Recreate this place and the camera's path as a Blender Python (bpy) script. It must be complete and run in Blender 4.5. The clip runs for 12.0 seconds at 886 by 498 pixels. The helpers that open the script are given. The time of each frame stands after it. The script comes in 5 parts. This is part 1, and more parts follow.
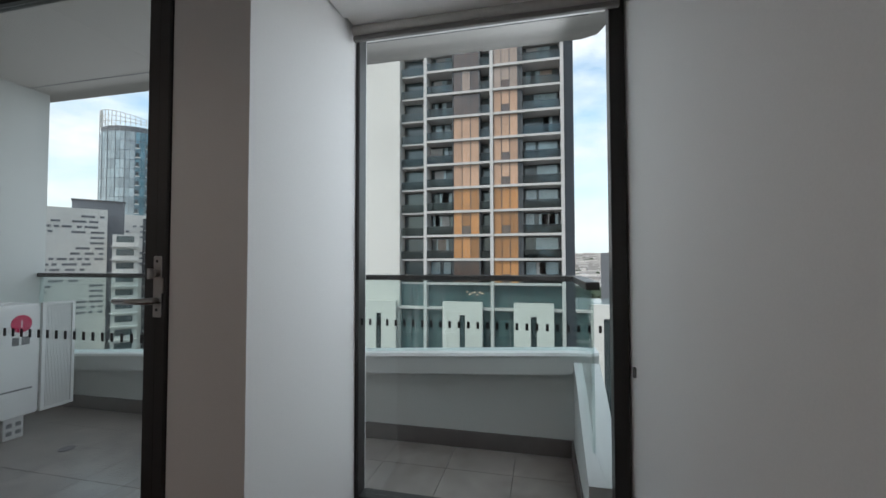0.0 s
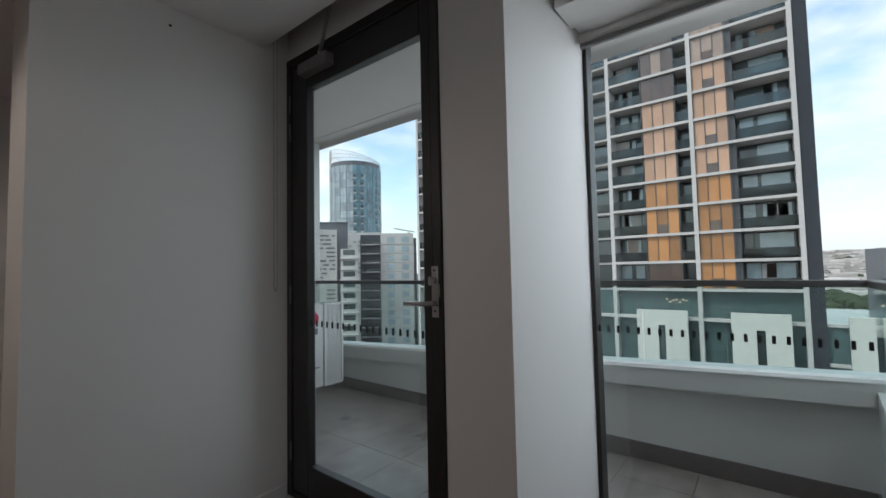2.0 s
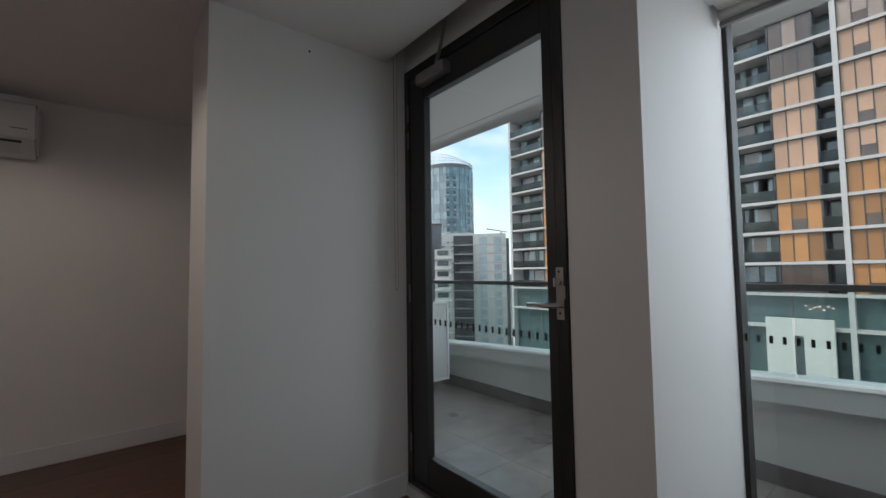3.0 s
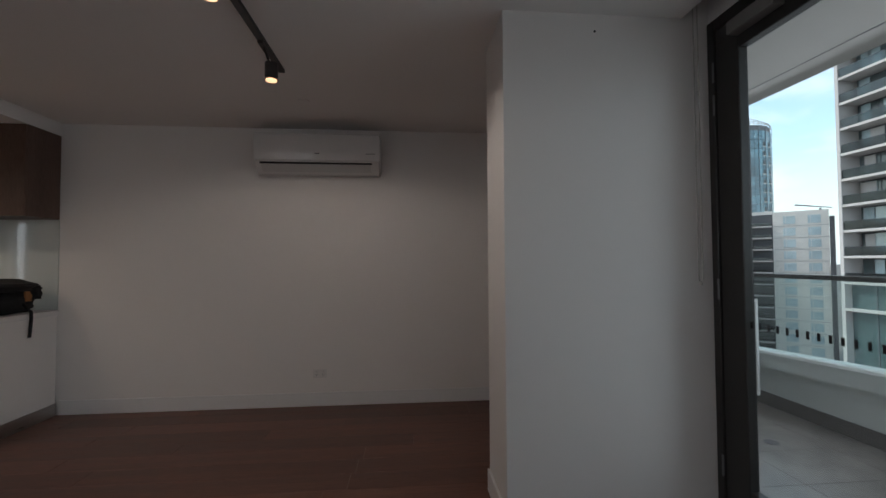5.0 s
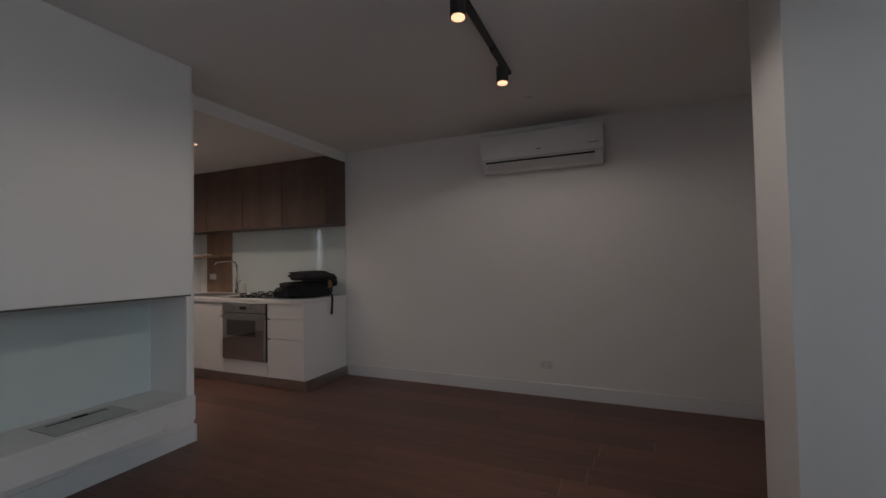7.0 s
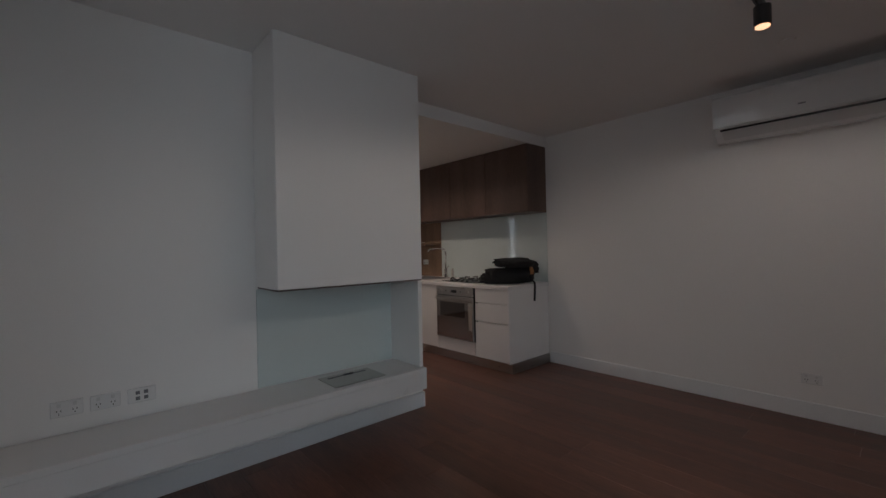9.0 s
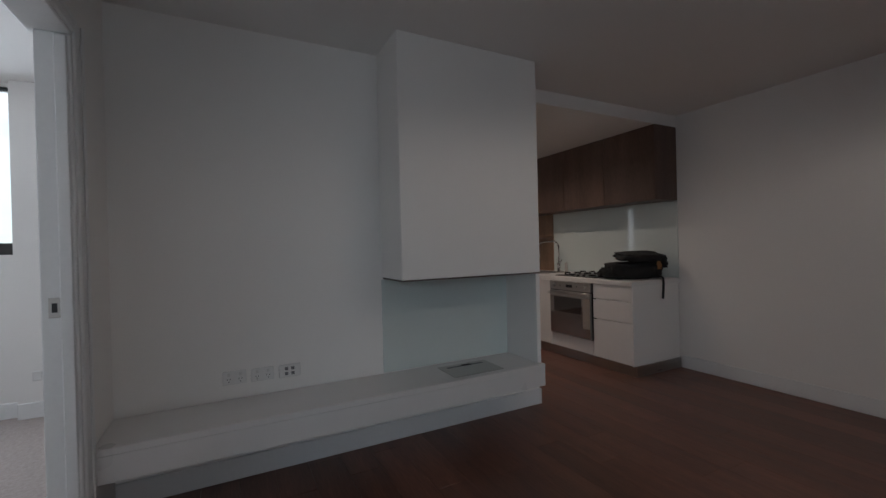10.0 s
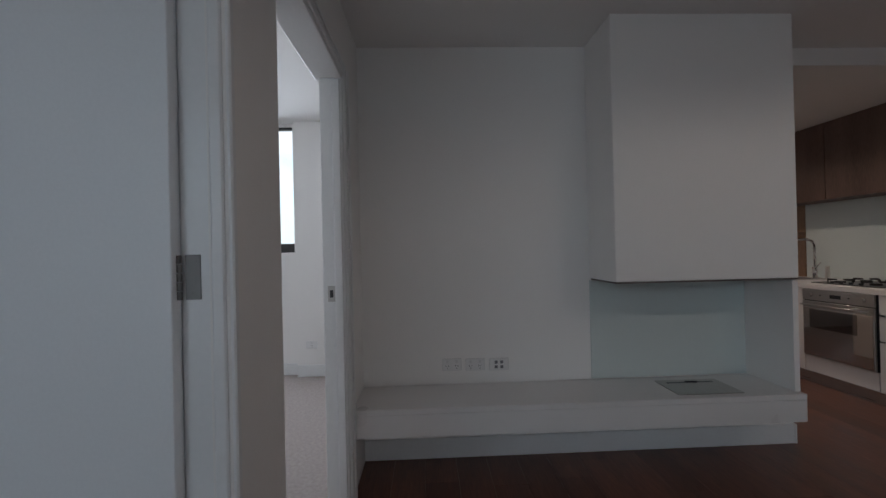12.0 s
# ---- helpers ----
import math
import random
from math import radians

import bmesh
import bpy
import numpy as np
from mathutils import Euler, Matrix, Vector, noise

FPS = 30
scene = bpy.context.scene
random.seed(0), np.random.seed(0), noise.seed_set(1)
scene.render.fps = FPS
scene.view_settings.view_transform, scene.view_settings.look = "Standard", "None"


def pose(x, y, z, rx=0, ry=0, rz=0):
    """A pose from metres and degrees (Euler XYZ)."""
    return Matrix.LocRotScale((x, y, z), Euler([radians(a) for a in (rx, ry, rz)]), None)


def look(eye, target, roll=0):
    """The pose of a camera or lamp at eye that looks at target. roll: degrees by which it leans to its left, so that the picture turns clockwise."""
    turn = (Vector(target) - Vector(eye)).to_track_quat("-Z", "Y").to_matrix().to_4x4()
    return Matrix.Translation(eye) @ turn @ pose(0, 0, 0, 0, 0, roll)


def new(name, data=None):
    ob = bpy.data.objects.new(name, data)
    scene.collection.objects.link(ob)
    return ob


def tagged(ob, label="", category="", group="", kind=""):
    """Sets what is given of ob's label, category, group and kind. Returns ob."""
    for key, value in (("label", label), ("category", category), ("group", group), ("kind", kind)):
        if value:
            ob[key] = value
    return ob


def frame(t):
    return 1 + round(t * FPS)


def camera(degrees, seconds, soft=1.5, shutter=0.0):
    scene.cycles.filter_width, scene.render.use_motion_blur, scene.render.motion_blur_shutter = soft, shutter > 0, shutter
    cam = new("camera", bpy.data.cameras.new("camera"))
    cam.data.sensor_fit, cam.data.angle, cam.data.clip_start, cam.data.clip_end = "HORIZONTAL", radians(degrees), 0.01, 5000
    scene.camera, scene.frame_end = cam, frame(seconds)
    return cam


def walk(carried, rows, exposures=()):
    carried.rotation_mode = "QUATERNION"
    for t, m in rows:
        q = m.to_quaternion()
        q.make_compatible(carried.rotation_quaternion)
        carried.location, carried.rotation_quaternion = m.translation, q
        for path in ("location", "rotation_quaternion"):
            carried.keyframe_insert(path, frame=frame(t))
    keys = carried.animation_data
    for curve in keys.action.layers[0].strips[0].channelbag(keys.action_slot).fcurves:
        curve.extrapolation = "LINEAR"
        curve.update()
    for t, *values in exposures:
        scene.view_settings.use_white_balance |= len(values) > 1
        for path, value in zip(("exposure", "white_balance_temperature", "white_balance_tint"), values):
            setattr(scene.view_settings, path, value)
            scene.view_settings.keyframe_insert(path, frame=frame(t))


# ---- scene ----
cam = camera(93.9, 12.0)
PATH = [
    (0, (1.071, -0.139, 1.24), (3.017, 0.321, 1.304), -0.1),
    (0.5, (1.04, -0.097, 1.243), (2.934, 0.542, 1.323), -0.1),
    (1, (0.999, -0.048, 1.248), (2.8, 0.817, 1.331), -0.4),
    (1.5, (0.968, 0.005, 1.244), (2.674, 1.044, 1.343), -0.8),
    (2, (0.915, 0.06, 1.247), (2.491, 1.287, 1.347), -1.2),
    (2.5, (0.869, 0.101, 1.246), (2.318, 1.477, 1.347), -1.2),
    (4.3, (0.719, 0.21, 1.277), (1.279, 2.128, 1.354), -0.3),
    (4.5, (0.712, 0.216, 1.275), (1.158, 2.165, 1.336), -0.5),
    (5, (0.696, 0.241, 1.268), (0.871, 2.232, 1.33), -0.3),
    (5.5, (0.681, 0.237, 1.267), (0.6, 2.235, 1.323), -0.3),
    (6, (0.647, 0.229, 1.26), (0.327, 2.202, 1.316), -0.2),
    (6.5, (0.624, 0.203, 1.237), (0.069, 2.124, 1.297), -0.6),
    (7, (0.568, 0.21, 1.235), (-0.219, 2.048, 1.292), -1.0),
    (9, (0.402, 0.14, 1.257), (-1.093, 1.468, 1.26), -1.2),
    (9.5, (0.369, 0.112, 1.236), (-1.258, 1.274, 1.239), -1.4),
    (10, (0.32, 0.092, 1.241), (-1.458, 1.009, 1.23), -1.4),
    (10.5, (0.296, 0.067, 1.241), (-1.568, 0.791, 1.222), -1.5),
    (11, (0.286, 0.03, 1.237), (-1.65, 0.53, 1.238), -1.5),
    (11.5, (0.282, 0.006, 1.241), (-1.696, 0.3, 1.257), -1.3),
    (12, (0.277, -0.034, 1.241), (-1.722, 0.043, 1.25), -1.3),
]
walk(cam, [(t, look(eye, target, roll)) for t, eye, target, roll in PATH], [(0, 0.48, 6450, 10), (2.7, 0.58, 6400, 10), (5.0, 0.73, 6350, 10), (7.0, 0.64, 6150, 10), (9.0, 0.52, 6120, 10), (12, 0.52, 6080, 11)])


# ---- world and light ----
SUN_EL, SUN_AZ = radians(50), radians(150)      # azimuth from +x towards +y
world = bpy.data.worlds.new("world")
scene.world = world
world.use_nodes = True
wn, wl = world.node_tree.nodes, world.node_tree.links
wn.clear()
w_out = wn.new("ShaderNodeOutputWorld")
w_bg = wn.new("ShaderNodeBackground")
w_sky = wn.new("ShaderNodeTexSky")
w_sky.sky_type, w_sky.sun_disc = "NISHITA", False
w_sky.sun_elevation, w_sky.sun_rotation = SUN_EL, radians(90) - SUN_AZ
w_sky.air_density, w_sky.dust_density = 1.2, 1.5
w_co = wn.new("ShaderNodeTexCoord")
w_map = wn.new("ShaderNodeMapping")
w_map.inputs["Scale"].default_value = (1.0, 1.0, 2.6)
w_map.inputs["Location"].default_value = (0.35, 0.1, 0.55)
w_noise = wn.new("ShaderNodeTexNoise")
w_noise.inputs["Scale"].default_value, w_noise.inputs["Detail"].default_value = 2.3, 9
w_noise.inputs["Roughness"].default_value = 0.58
w_ramp = wn.new("ShaderNodeValToRGB")
w_ramp.color_ramp.elements[0].position, w_ramp.color_ramp.elements[1].position = 0.42, 0.58
w_grey = wn.new("ShaderNodeTexNoise")
w_grey.inputs["Scale"].default_value, w_grey.inputs["Detail"].default_value = 5.0, 6
w_cloud = wn.new("ShaderNodeValToRGB")
w_cloud.color_ramp.elements[0].position, w_cloud.color_ramp.elements[0].color = 0.35, (4.9, 5.3, 5.5, 1)
w_cloud.color_ramp.elements[1].position, w_cloud.color_ramp.elements[1].color = 0.62, (6.3, 6.4, 6.45, 1)
w_mix = wn.new("ShaderNodeMixRGB")
wl.new(w_co.outputs["Generated"], w_map.inputs[0])
wl.new(w_map.outputs[0], w_noise.inputs["Vector"])
wl.new(w_map.outputs[0], w_grey.inputs["Vector"])
wl.new(w_noise.outputs["Fac"], w_ramp.inputs[0])
wl.new(w_grey.outputs["Fac"], w_cloud.inputs[0])
wl.new(w_ramp.outputs[0], w_mix.inputs[0])
w_gain = wn.new("ShaderNodeMixRGB")
w_gain.blend_type = "MULTIPLY"
w_gain.inputs[0].default_value = 1
w_gain.inputs[2].default_value = (1.12, 1.27, 1.22, 1)
wl.new(w_sky.outputs[0], w_gain.inputs[1])
wl.new(w_gain.outputs[0], w_mix.inputs[1])
wl.new(w_cloud.outputs[0], w_mix.inputs[2])
w_sep, w_haze, w_hmix = wn.new("ShaderNodeSeparateXYZ"), wn.new("ShaderNodeMapRange"), wn.new("ShaderNodeMixRGB")
wl.new(w_co.outputs["Generated"], w_sep.inputs[0])
w_haze.inputs["From Min"].default_value, w_haze.inputs["From Max"].default_value = 0.0, 0.22
w_haze.inputs["To Min"].default_value, w_haze.inputs["To Max"].default_value = 0.80, 0.15
wl.new(w_sep.outputs["Z"], w_haze.inputs["Value"])
wl.new(w_haze.outputs[0], w_hmix.inputs[0])
wl.new(w_mix.outputs[0], w_hmix.inputs[1])
w_hmix.inputs[2].default_value = (4.7, 5.5, 5.75, 1)
wl.new(w_hmix.outputs[0], w_bg.inputs[0])
wl.new(w_bg.outputs[0], w_out.inputs[0])
w_bg.inputs[1].default_value = 0.15

sun = new("sun", bpy.data.lights.new("sun", "SUN"))
sun.data.energy, sun.data.angle, sun.data.color = 1.4, radians(10), (1.0, 0.95, 0.88)
sun.matrix_world = look((math.cos(SUN_AZ) * math.cos(SUN_EL) * 50, math.sin(SUN_AZ) * math.cos(SUN_EL) * 50, math.sin(SUN_EL) * 50), (0, 0, 0))



def window_light(name, x, y, z, w, h, target, energy):
    """The sky's light that comes in by an opening."""
    lamp = bpy.data.lights.new(name, "AREA")
    lamp.shape, lamp.size, lamp.size_y, lamp.energy, lamp.color = "RECTANGLE", w, h, energy, (0.86, 0.93, 1.0)
    ob = new(name, lamp)
    ob.matrix_world = look((x, y, z), target)
    return ob


window_light("window_light", 2.84, 0.12, 1.25, 0.9, 2.0, (0, 1.9, 1.2), 0.58)
window_light("door_light", 2.19, 1.56, 1.25, 0.8, 1.95, (0, 1.0, 1.25), 0.8)
window_light("bedroom_light", -4.04, -2.24, 1.87, 0.88, 1.2, (0, -2.24, 1.0), 23)
window_light("balcony_light", 3.95, 1.9, 1.95, 4.4, 1.5, (0, 1.9, 1.6), 9)
window_light("balcony_side_light", 3.45, -0.50, 1.9, 0.8, 1.5, (3.3, 2.0, 1.5), 11)
# added lamp in an unseen hall opening, brightens the hall door
window_light("hall_added_light", 1.42, -1.6, 1.4, 0.8, 1.6, (-0.6, -1.2, 1.2), 3.3)
window_light("passage_light", -5.74, 0.45, 1.5, 0.32, 1.05, (-3.0, 2.6, 1.2), 1.8)

# ---- materials ----
def material(name, color, rough=0.6, metal=0.0, vary=0.06, scale=3.0, fine=40.0, bump=0.0, spec=0.5, stretch=(1, 1, 1), dirt=None, emit=None, random_hue=0.0, island=False, spread=None):
    """A surface with broad and fine variation of colour, roughness and relief at real-world size."""
    m = bpy.data.materials.new(name)
    m.use_nodes = True
    n, l = m.node_tree.nodes, m.node_tree.links
    p = n["Principled BSDF"]
    p.inputs["Roughness"].default_value, p.inputs["Metallic"].default_value = rough, metal
    p.inputs["Specular IOR Level"].default_value = spec
    geo = n.new("ShaderNodeNewGeometry")
    mp = n.new("ShaderNodeMapping")
    mp.inputs["Scale"].default_value = stretch
    l.new(geo.outputs["Position"], mp.inputs[0])
    broad, small = n.new("ShaderNodeTexNoise"), n.new("ShaderNodeTexNoise")
    broad.inputs["Scale"].default_value, broad.inputs["Detail"].default_value = scale, 4
    small.inputs["Scale"].default_value, small.inputs["Detail"].default_value = fine, 5
    l.new(mp.outputs[0], broad.inputs["Vector"])
    l.new(mp.outputs[0], small.inputs["Vector"])
    add = n.new("ShaderNodeMath")
    add.operation = "ADD"
    half = n.new("ShaderNodeMath")
    half.operation = "MULTIPLY"
    half.inputs[1].default_value = 0.5
    l.new(broad.outputs["Fac"], add.inputs[0])
    l.new(small.outputs["Fac"], add.inputs[1])
    l.new(add.outputs[0], half.inputs[0])
    ramp = n.new("ShaderNodeMapRange")
    ramp.inputs["From Min"].default_value, ramp.inputs["From Max"].default_value = 0.3, 0.7
    l.new(half.outputs[0], ramp.inputs["Value"])
    mix = n.new("ShaderNodeMixRGB")
    dark = dirt or tuple(c * (1 - 2 * vary) for c in color)
    mix.inputs[1].default_value, mix.inputs[2].default_value = (*dark, 1), (*[min(1, c * (1 + vary)) for c in color], 1)
    l.new(ramp.outputs[0], mix.inputs[0])
    last = mix
    if random_hue or island:
        info = n.new("ShaderNodeObjectInfo")
        src = geo.outputs["Random Per Island"] if island else info.outputs["Random"]
        bright = n.new("ShaderNodeHueSaturation")
        rr = n.new("ShaderNodeMapRange")
        rr.inputs["To Min"].default_value, rr.inputs["To Max"].default_value = 1 - random_hue, 1 + random_hue
        l.new(src, rr.inputs["Value"])
        l.new(rr.outputs[0], bright.inputs["Value"])
        l.new(mix.outputs[0], bright.inputs["Color"])
        last = bright
    l.new(last.outputs[0], p.inputs["Base Color"])
    rm = n.new("ShaderNodeMapRange")
    spread = spread if spread is not None else 0.08 if rough > 0.1 else 0.02
    rm.inputs["To Min"].default_value, rm.inputs["To Max"].default_value = max(0.02, rough - spread), min(1, rough + spread)
    l.new(broad.outputs["Fac"], rm.inputs["Value"])
    l.new(rm.outputs[0], p.inputs["Roughness"])
    if bump:
        b = n.new("ShaderNodeBump")
        b.inputs["Strength"].default_value, b.inputs["Distance"].default_value = bump, 0.004
        l.new(small.outputs["Fac"], b.inputs["Height"])
        l.new(b.outputs[0], p.inputs["Normal"])
    if emit:
        p.inputs["Emission Color"].default_value, p.inputs["Emission Strength"].default_value = (*emit[:3], 1), emit[3]
    return m


def glass(name, tint=(0.97, 0.98, 0.98), gloss=1.0):
    """A thin clear pane: it lets light straight through and mirrors at its Fresnel share."""
    m = bpy.data.materials.new(name)
    m.use_nodes = True
    n, l = m.node_tree.nodes, m.node_tree.links
    n.clear()
    out, mix, tr, gl, fr = (n.new("ShaderNode" + k) for k in ("OutputMaterial", "MixShader", "BsdfTransparent", "BsdfGlossy", "LayerWeight"))
    fr.inputs["Blend"].default_value = 0.5
    power, curve = n.new("ShaderNodeMath"), n.new("ShaderNodeMapRange")
    power.operation, power.inputs[1].default_value = "POWER", 4.0
    curve.inputs["To Min"].default_value, curve.inputs["To Max"].default_value = 0.035, 0.9
    tr.inputs[0].default_value = (*tint, 1)
    gl.inputs["Roughness"].default_value = 0.01
    gl.inputs["Color"].default_value = (gloss, gloss, gloss, 1)
    l.new(fr.outputs["Facing"], power.inputs[0])
    l.new(power.outputs[0], curve.inputs["Value"])
    l.new(curve.outputs[0], mix.inputs[0])
    l.new(tr.outputs[0], mix.inputs[1])
    l.new(gl.outputs[0], mix.inputs[2])
    l.new(mix.outputs[0], out.inputs[0])
    return m


M = dict(
    wall=material("wall_paint", (0.82, 0.80, 0.78), 0.62, vary=0.02, scale=0.7, fine=220, bump=0.05),
    ceiling=material("ceiling_paint", (0.80, 0.78, 0.76), 0.75, vary=0.02, scale=0.6, fine=200, bump=0.04),
    trim=material("trim_gloss", (0.78, 0.78, 0.78), 0.35, vary=0.02, fine=60),
    door=material("door_satin", (0.78, 0.80, 0.82), 0.40, vary=0.02, scale=1.2, fine=120, bump=0.03),
    black=material("black_aluminium", (0.028, 0.026, 0.025), 0.42, 0.0, vary=0.15, fine=300, bump=0.02),
    steel=material("brushed_steel", (0.50, 0.48, 0.46), 0.30, 1.0, vary=0.06, fine=60, stretch=(1, 1, 18)),
    chrome=material("chrome", (0.75, 0.75, 0.75), 0.12, 1.0, vary=0.02),
    oak=material("oiled_timber", (0.148, 0.064, 0.043), 0.35, vary=0.28, scale=2.2, fine=26, bump=0.10, stretch=(0.35, 5.0, 1), random_hue=0.22),
    gap=material("board_joint", (0.02, 0.012, 0.008), 0.8),
    carpet=material("carpet", (0.42, 0.36, 0.335), 0.95, vary=0.16, scale=45, fine=320, bump=0.9),
    gloss=material("white_laminate", (0.76, 0.735, 0.72), 0.36, vary=0.004, fine=30, spread=0.005),
    walnut=material("dark_veneer", (0.125, 0.075, 0.056), 0.42, vary=0.25, scale=1.5, fine=30, bump=0.05, stretch=(6, 6, 0.6)),
    veneer=material("light_veneer", (0.28, 0.17, 0.105), 0.45, vary=0.2, scale=1.5, fine=30, stretch=(6, 6, 0.6)),
    splash=material("back_painted_glass", (0.60, 0.66, 0.65), 0.05, vary=0.01, spec=0.5, spread=0.01),
    stone=material("white_stone_top", (0.70, 0.68, 0.67), 0.30, vary=0.012, scale=3, fine=200),
    tile=material("grey_porcelain", (0.29, 0.26, 0.24), 0.30, vary=0.24, scale=1.6, fine=7, bump=0.04, random_hue=0.07),
    grout=material("grout", (0.20, 0.185, 0.175), 0.9),
    skirt=material("dark_tile_skirting", (0.155, 0.14, 0.135), 0.5, vary=0.1, scale=4),
    render=material("painted_concrete", (0.60, 0.61, 0.59), 0.8, vary=0.05, scale=1.2, fine=120, bump=0.1),
    ledge=material("pale_ledge_paint", (0.66, 0.68, 0.66), 0.7, vary=0.05, scale=2, fine=80, bump=0.05),
    ac_gloss=material("glossy_white_plastic", (0.78, 0.77, 0.76), 0.0, vary=0.01, spec=0.7),
    # copy of the tower rail glass, weaker cloud reflection put into tint
    dark_rail=glass("dark_balcony_glass", (0.42, 0.46, 0.47), 0.6),
    board=material("dark_strip", (0.13, 0.105, 0.095), 0.5, vary=0.1),
    # soffit paint lowered in colour, standing in for shade on the underside
    soffit=material("shaded_soffit_paint", (0.46, 0.435, 0.41), 0.85, vary=0.04, scale=1.0, fine=80, bump=0.05),
    coping=material("white_coping", (0.78, 0.78, 0.76), 0.7, vary=0.04),
    plastic=material("white_plastic", (0.76, 0.75, 0.74), 0.12, vary=0.015),
    bezel=material("off_white_plastic", (0.62, 0.61, 0.60), 0.4, vary=0.02),
    dark=material("dark_plastic", (0.02, 0.02, 0.022), 0.35, vary=0.1),
    fabric=material("black_nylon", (0.010, 0.010, 0.011), 0.85, vary=0.3, scale=8, fine=400, bump=0.4),
    iron=material("cast_iron", (0.015, 0.015, 0.015), 0.6, vary=0.2),
    red=material("red_badge", (0.55, 0.02, 0.09), 0.35, vary=0.02),
    grey=material("grey_mark", (0.16, 0.16, 0.17), 0.5),
    cord=material("ivory_cord", (0.50, 0.48, 0.45), 0.6),
    pane=glass("clear_glass"),
    rail_glass=glass("green_edge_glass", (0.87, 0.93, 0.915)),
    glow=material("warm_lamp_face", (0.9, 0.8, 0.7), 0.4, emit=(1.0, 0.53, 0.29, 1.0)),
    # city
    t_white=material("facade_white", (0.52, 0.49, 0.48), 0.75, vary=0.05, scale=0.3, fine=3),
    t_wall=material("precast_wall", (0.62, 0.595, 0.56), 0.8, vary=0.06, scale=0.15, fine=2),
    t_dark=material("facade_charcoal", (0.055, 0.058, 0.065), 0.5, vary=0.1, scale=0.3, fine=3),
    t_grey=material("facade_grey", (0.16, 0.165, 0.18), 0.6, vary=0.08, scale=0.2, fine=2),
    t_glass=material("facade_glass", (0.045, 0.065, 0.07), 0.08, vary=0.3, scale=0.25, fine=1.5, spec=0.8, random_hue=0.4),
    t_blue=material("facade_blue_glass", (0.17, 0.31, 0.37), 0.10, vary=0.25, scale=0.12, fine=1.0, spec=0.8, random_hue=0.3, island=True),
    # reflection of the sky is painted into this pale base colour
    t_sky=material("painted_sky_glass", (0.40, 0.50, 0.54), 0.08, vary=0.15, scale=0.25, fine=1.5, spec=0.9),
    # silver copy of the tower glass, reflections put into its base colour
    t_silver=material("silver_reflection_glass", (0.36, 0.42, 0.45), 0.12, vary=0.15, scale=0.12, fine=1.0, spec=0.8, random_hue=0.25, island=True),
    t_end=material("charcoal_cladding", (0.045, 0.05, 0.06), 0.9, vary=0.08, scale=0.3, fine=2, spec=0.2),
    tan=material("tan_webbing", (0.30, 0.14, 0.05), 0.8),
    t_teal=material("teal_glazing", (0.075, 0.125, 0.13), 0.12, vary=0.2, scale=0.25, fine=1.5, spec=0.8),
    satin=material("satin_grey_metal", (0.20, 0.19, 0.185), 0.45, 0.2, vary=0.04),
    t_orange=material("amber_blind", (0.42, 0.19, 0.065), 0.35, vary=0.12, scale=0.4, fine=2, spec=0.6, random_hue=0.3, island=True),
    t_brown=material("bronze_glass", (0.10, 0.060, 0.045), 0.12, vary=0.3, scale=0.3, fine=1.5, spec=0.8),
    t_salmon=material("salmon_blind", (0.50, 0.30, 0.20), 0.35, vary=0.10, scale=0.4, fine=2, random_hue=0.15, island=True),
    t_pink=material("pale_blind_glass", (0.36, 0.27, 0.225), 0.2, vary=0.15, scale=0.3, fine=1.5),
    t_rail=glass("tinted_balcony_glass", (0.50, 0.56, 0.57), 1.0),
    t_brick=material("red_brown_brick", (0.16, 0.065, 0.05), 0.85, vary=0.15, scale=0.3),
    ground=material("city_ground", (0.13, 0.13, 0.12), 0.95, vary=0.4, scale=0.03, fine=0.4),
    hill=material("house_cluster", (0.50, 0.46, 0.44), 0.9, vary=0.2, scale=0.1, random_hue=0.4, island=True),
    tree=material("far_foliage", (0.05, 0.07, 0.035), 0.95, vary=0.4, scale=0.2, fine=1),
)


# ---- building blocks ----
BASE = {}


def thing(name, x, y, z, label, category, group="", kind="thing"):
    ob = new(name)
    ob.location = (x, y, z)
    ob.empty_display_size = 0.1
    BASE[ob.name] = Vector((x, y, z))
    tagged(ob, label, category, group, "" if kind == "thing" else kind)
    return ob


def part(name, bm, mat, parent=None, label="", kind="", smooth=False):
    me = bpy.data.meshes.new(name)
    if parent is not None:
        base = BASE.get(parent.name, Vector((0, 0, 0)))
        bmesh.ops.translate(bm, verts=bm.verts, vec=-base)
    bmesh.ops.recalc_face_normals(bm, faces=bm.faces)
    bm.to_mesh(me)
    bm.free()
    if smooth:
        me.shade_smooth()
    for m in mat if isinstance(mat, (list, tuple)) else [mat]:
        me.materials.append(m)
    ob = new(name, me)
    if parent is not None:
        ob.parent = parent
        BASE[ob.name] = BASE.get(parent.name, Vector((0, 0, 0)))
    return tagged(ob, label, "", "", kind)


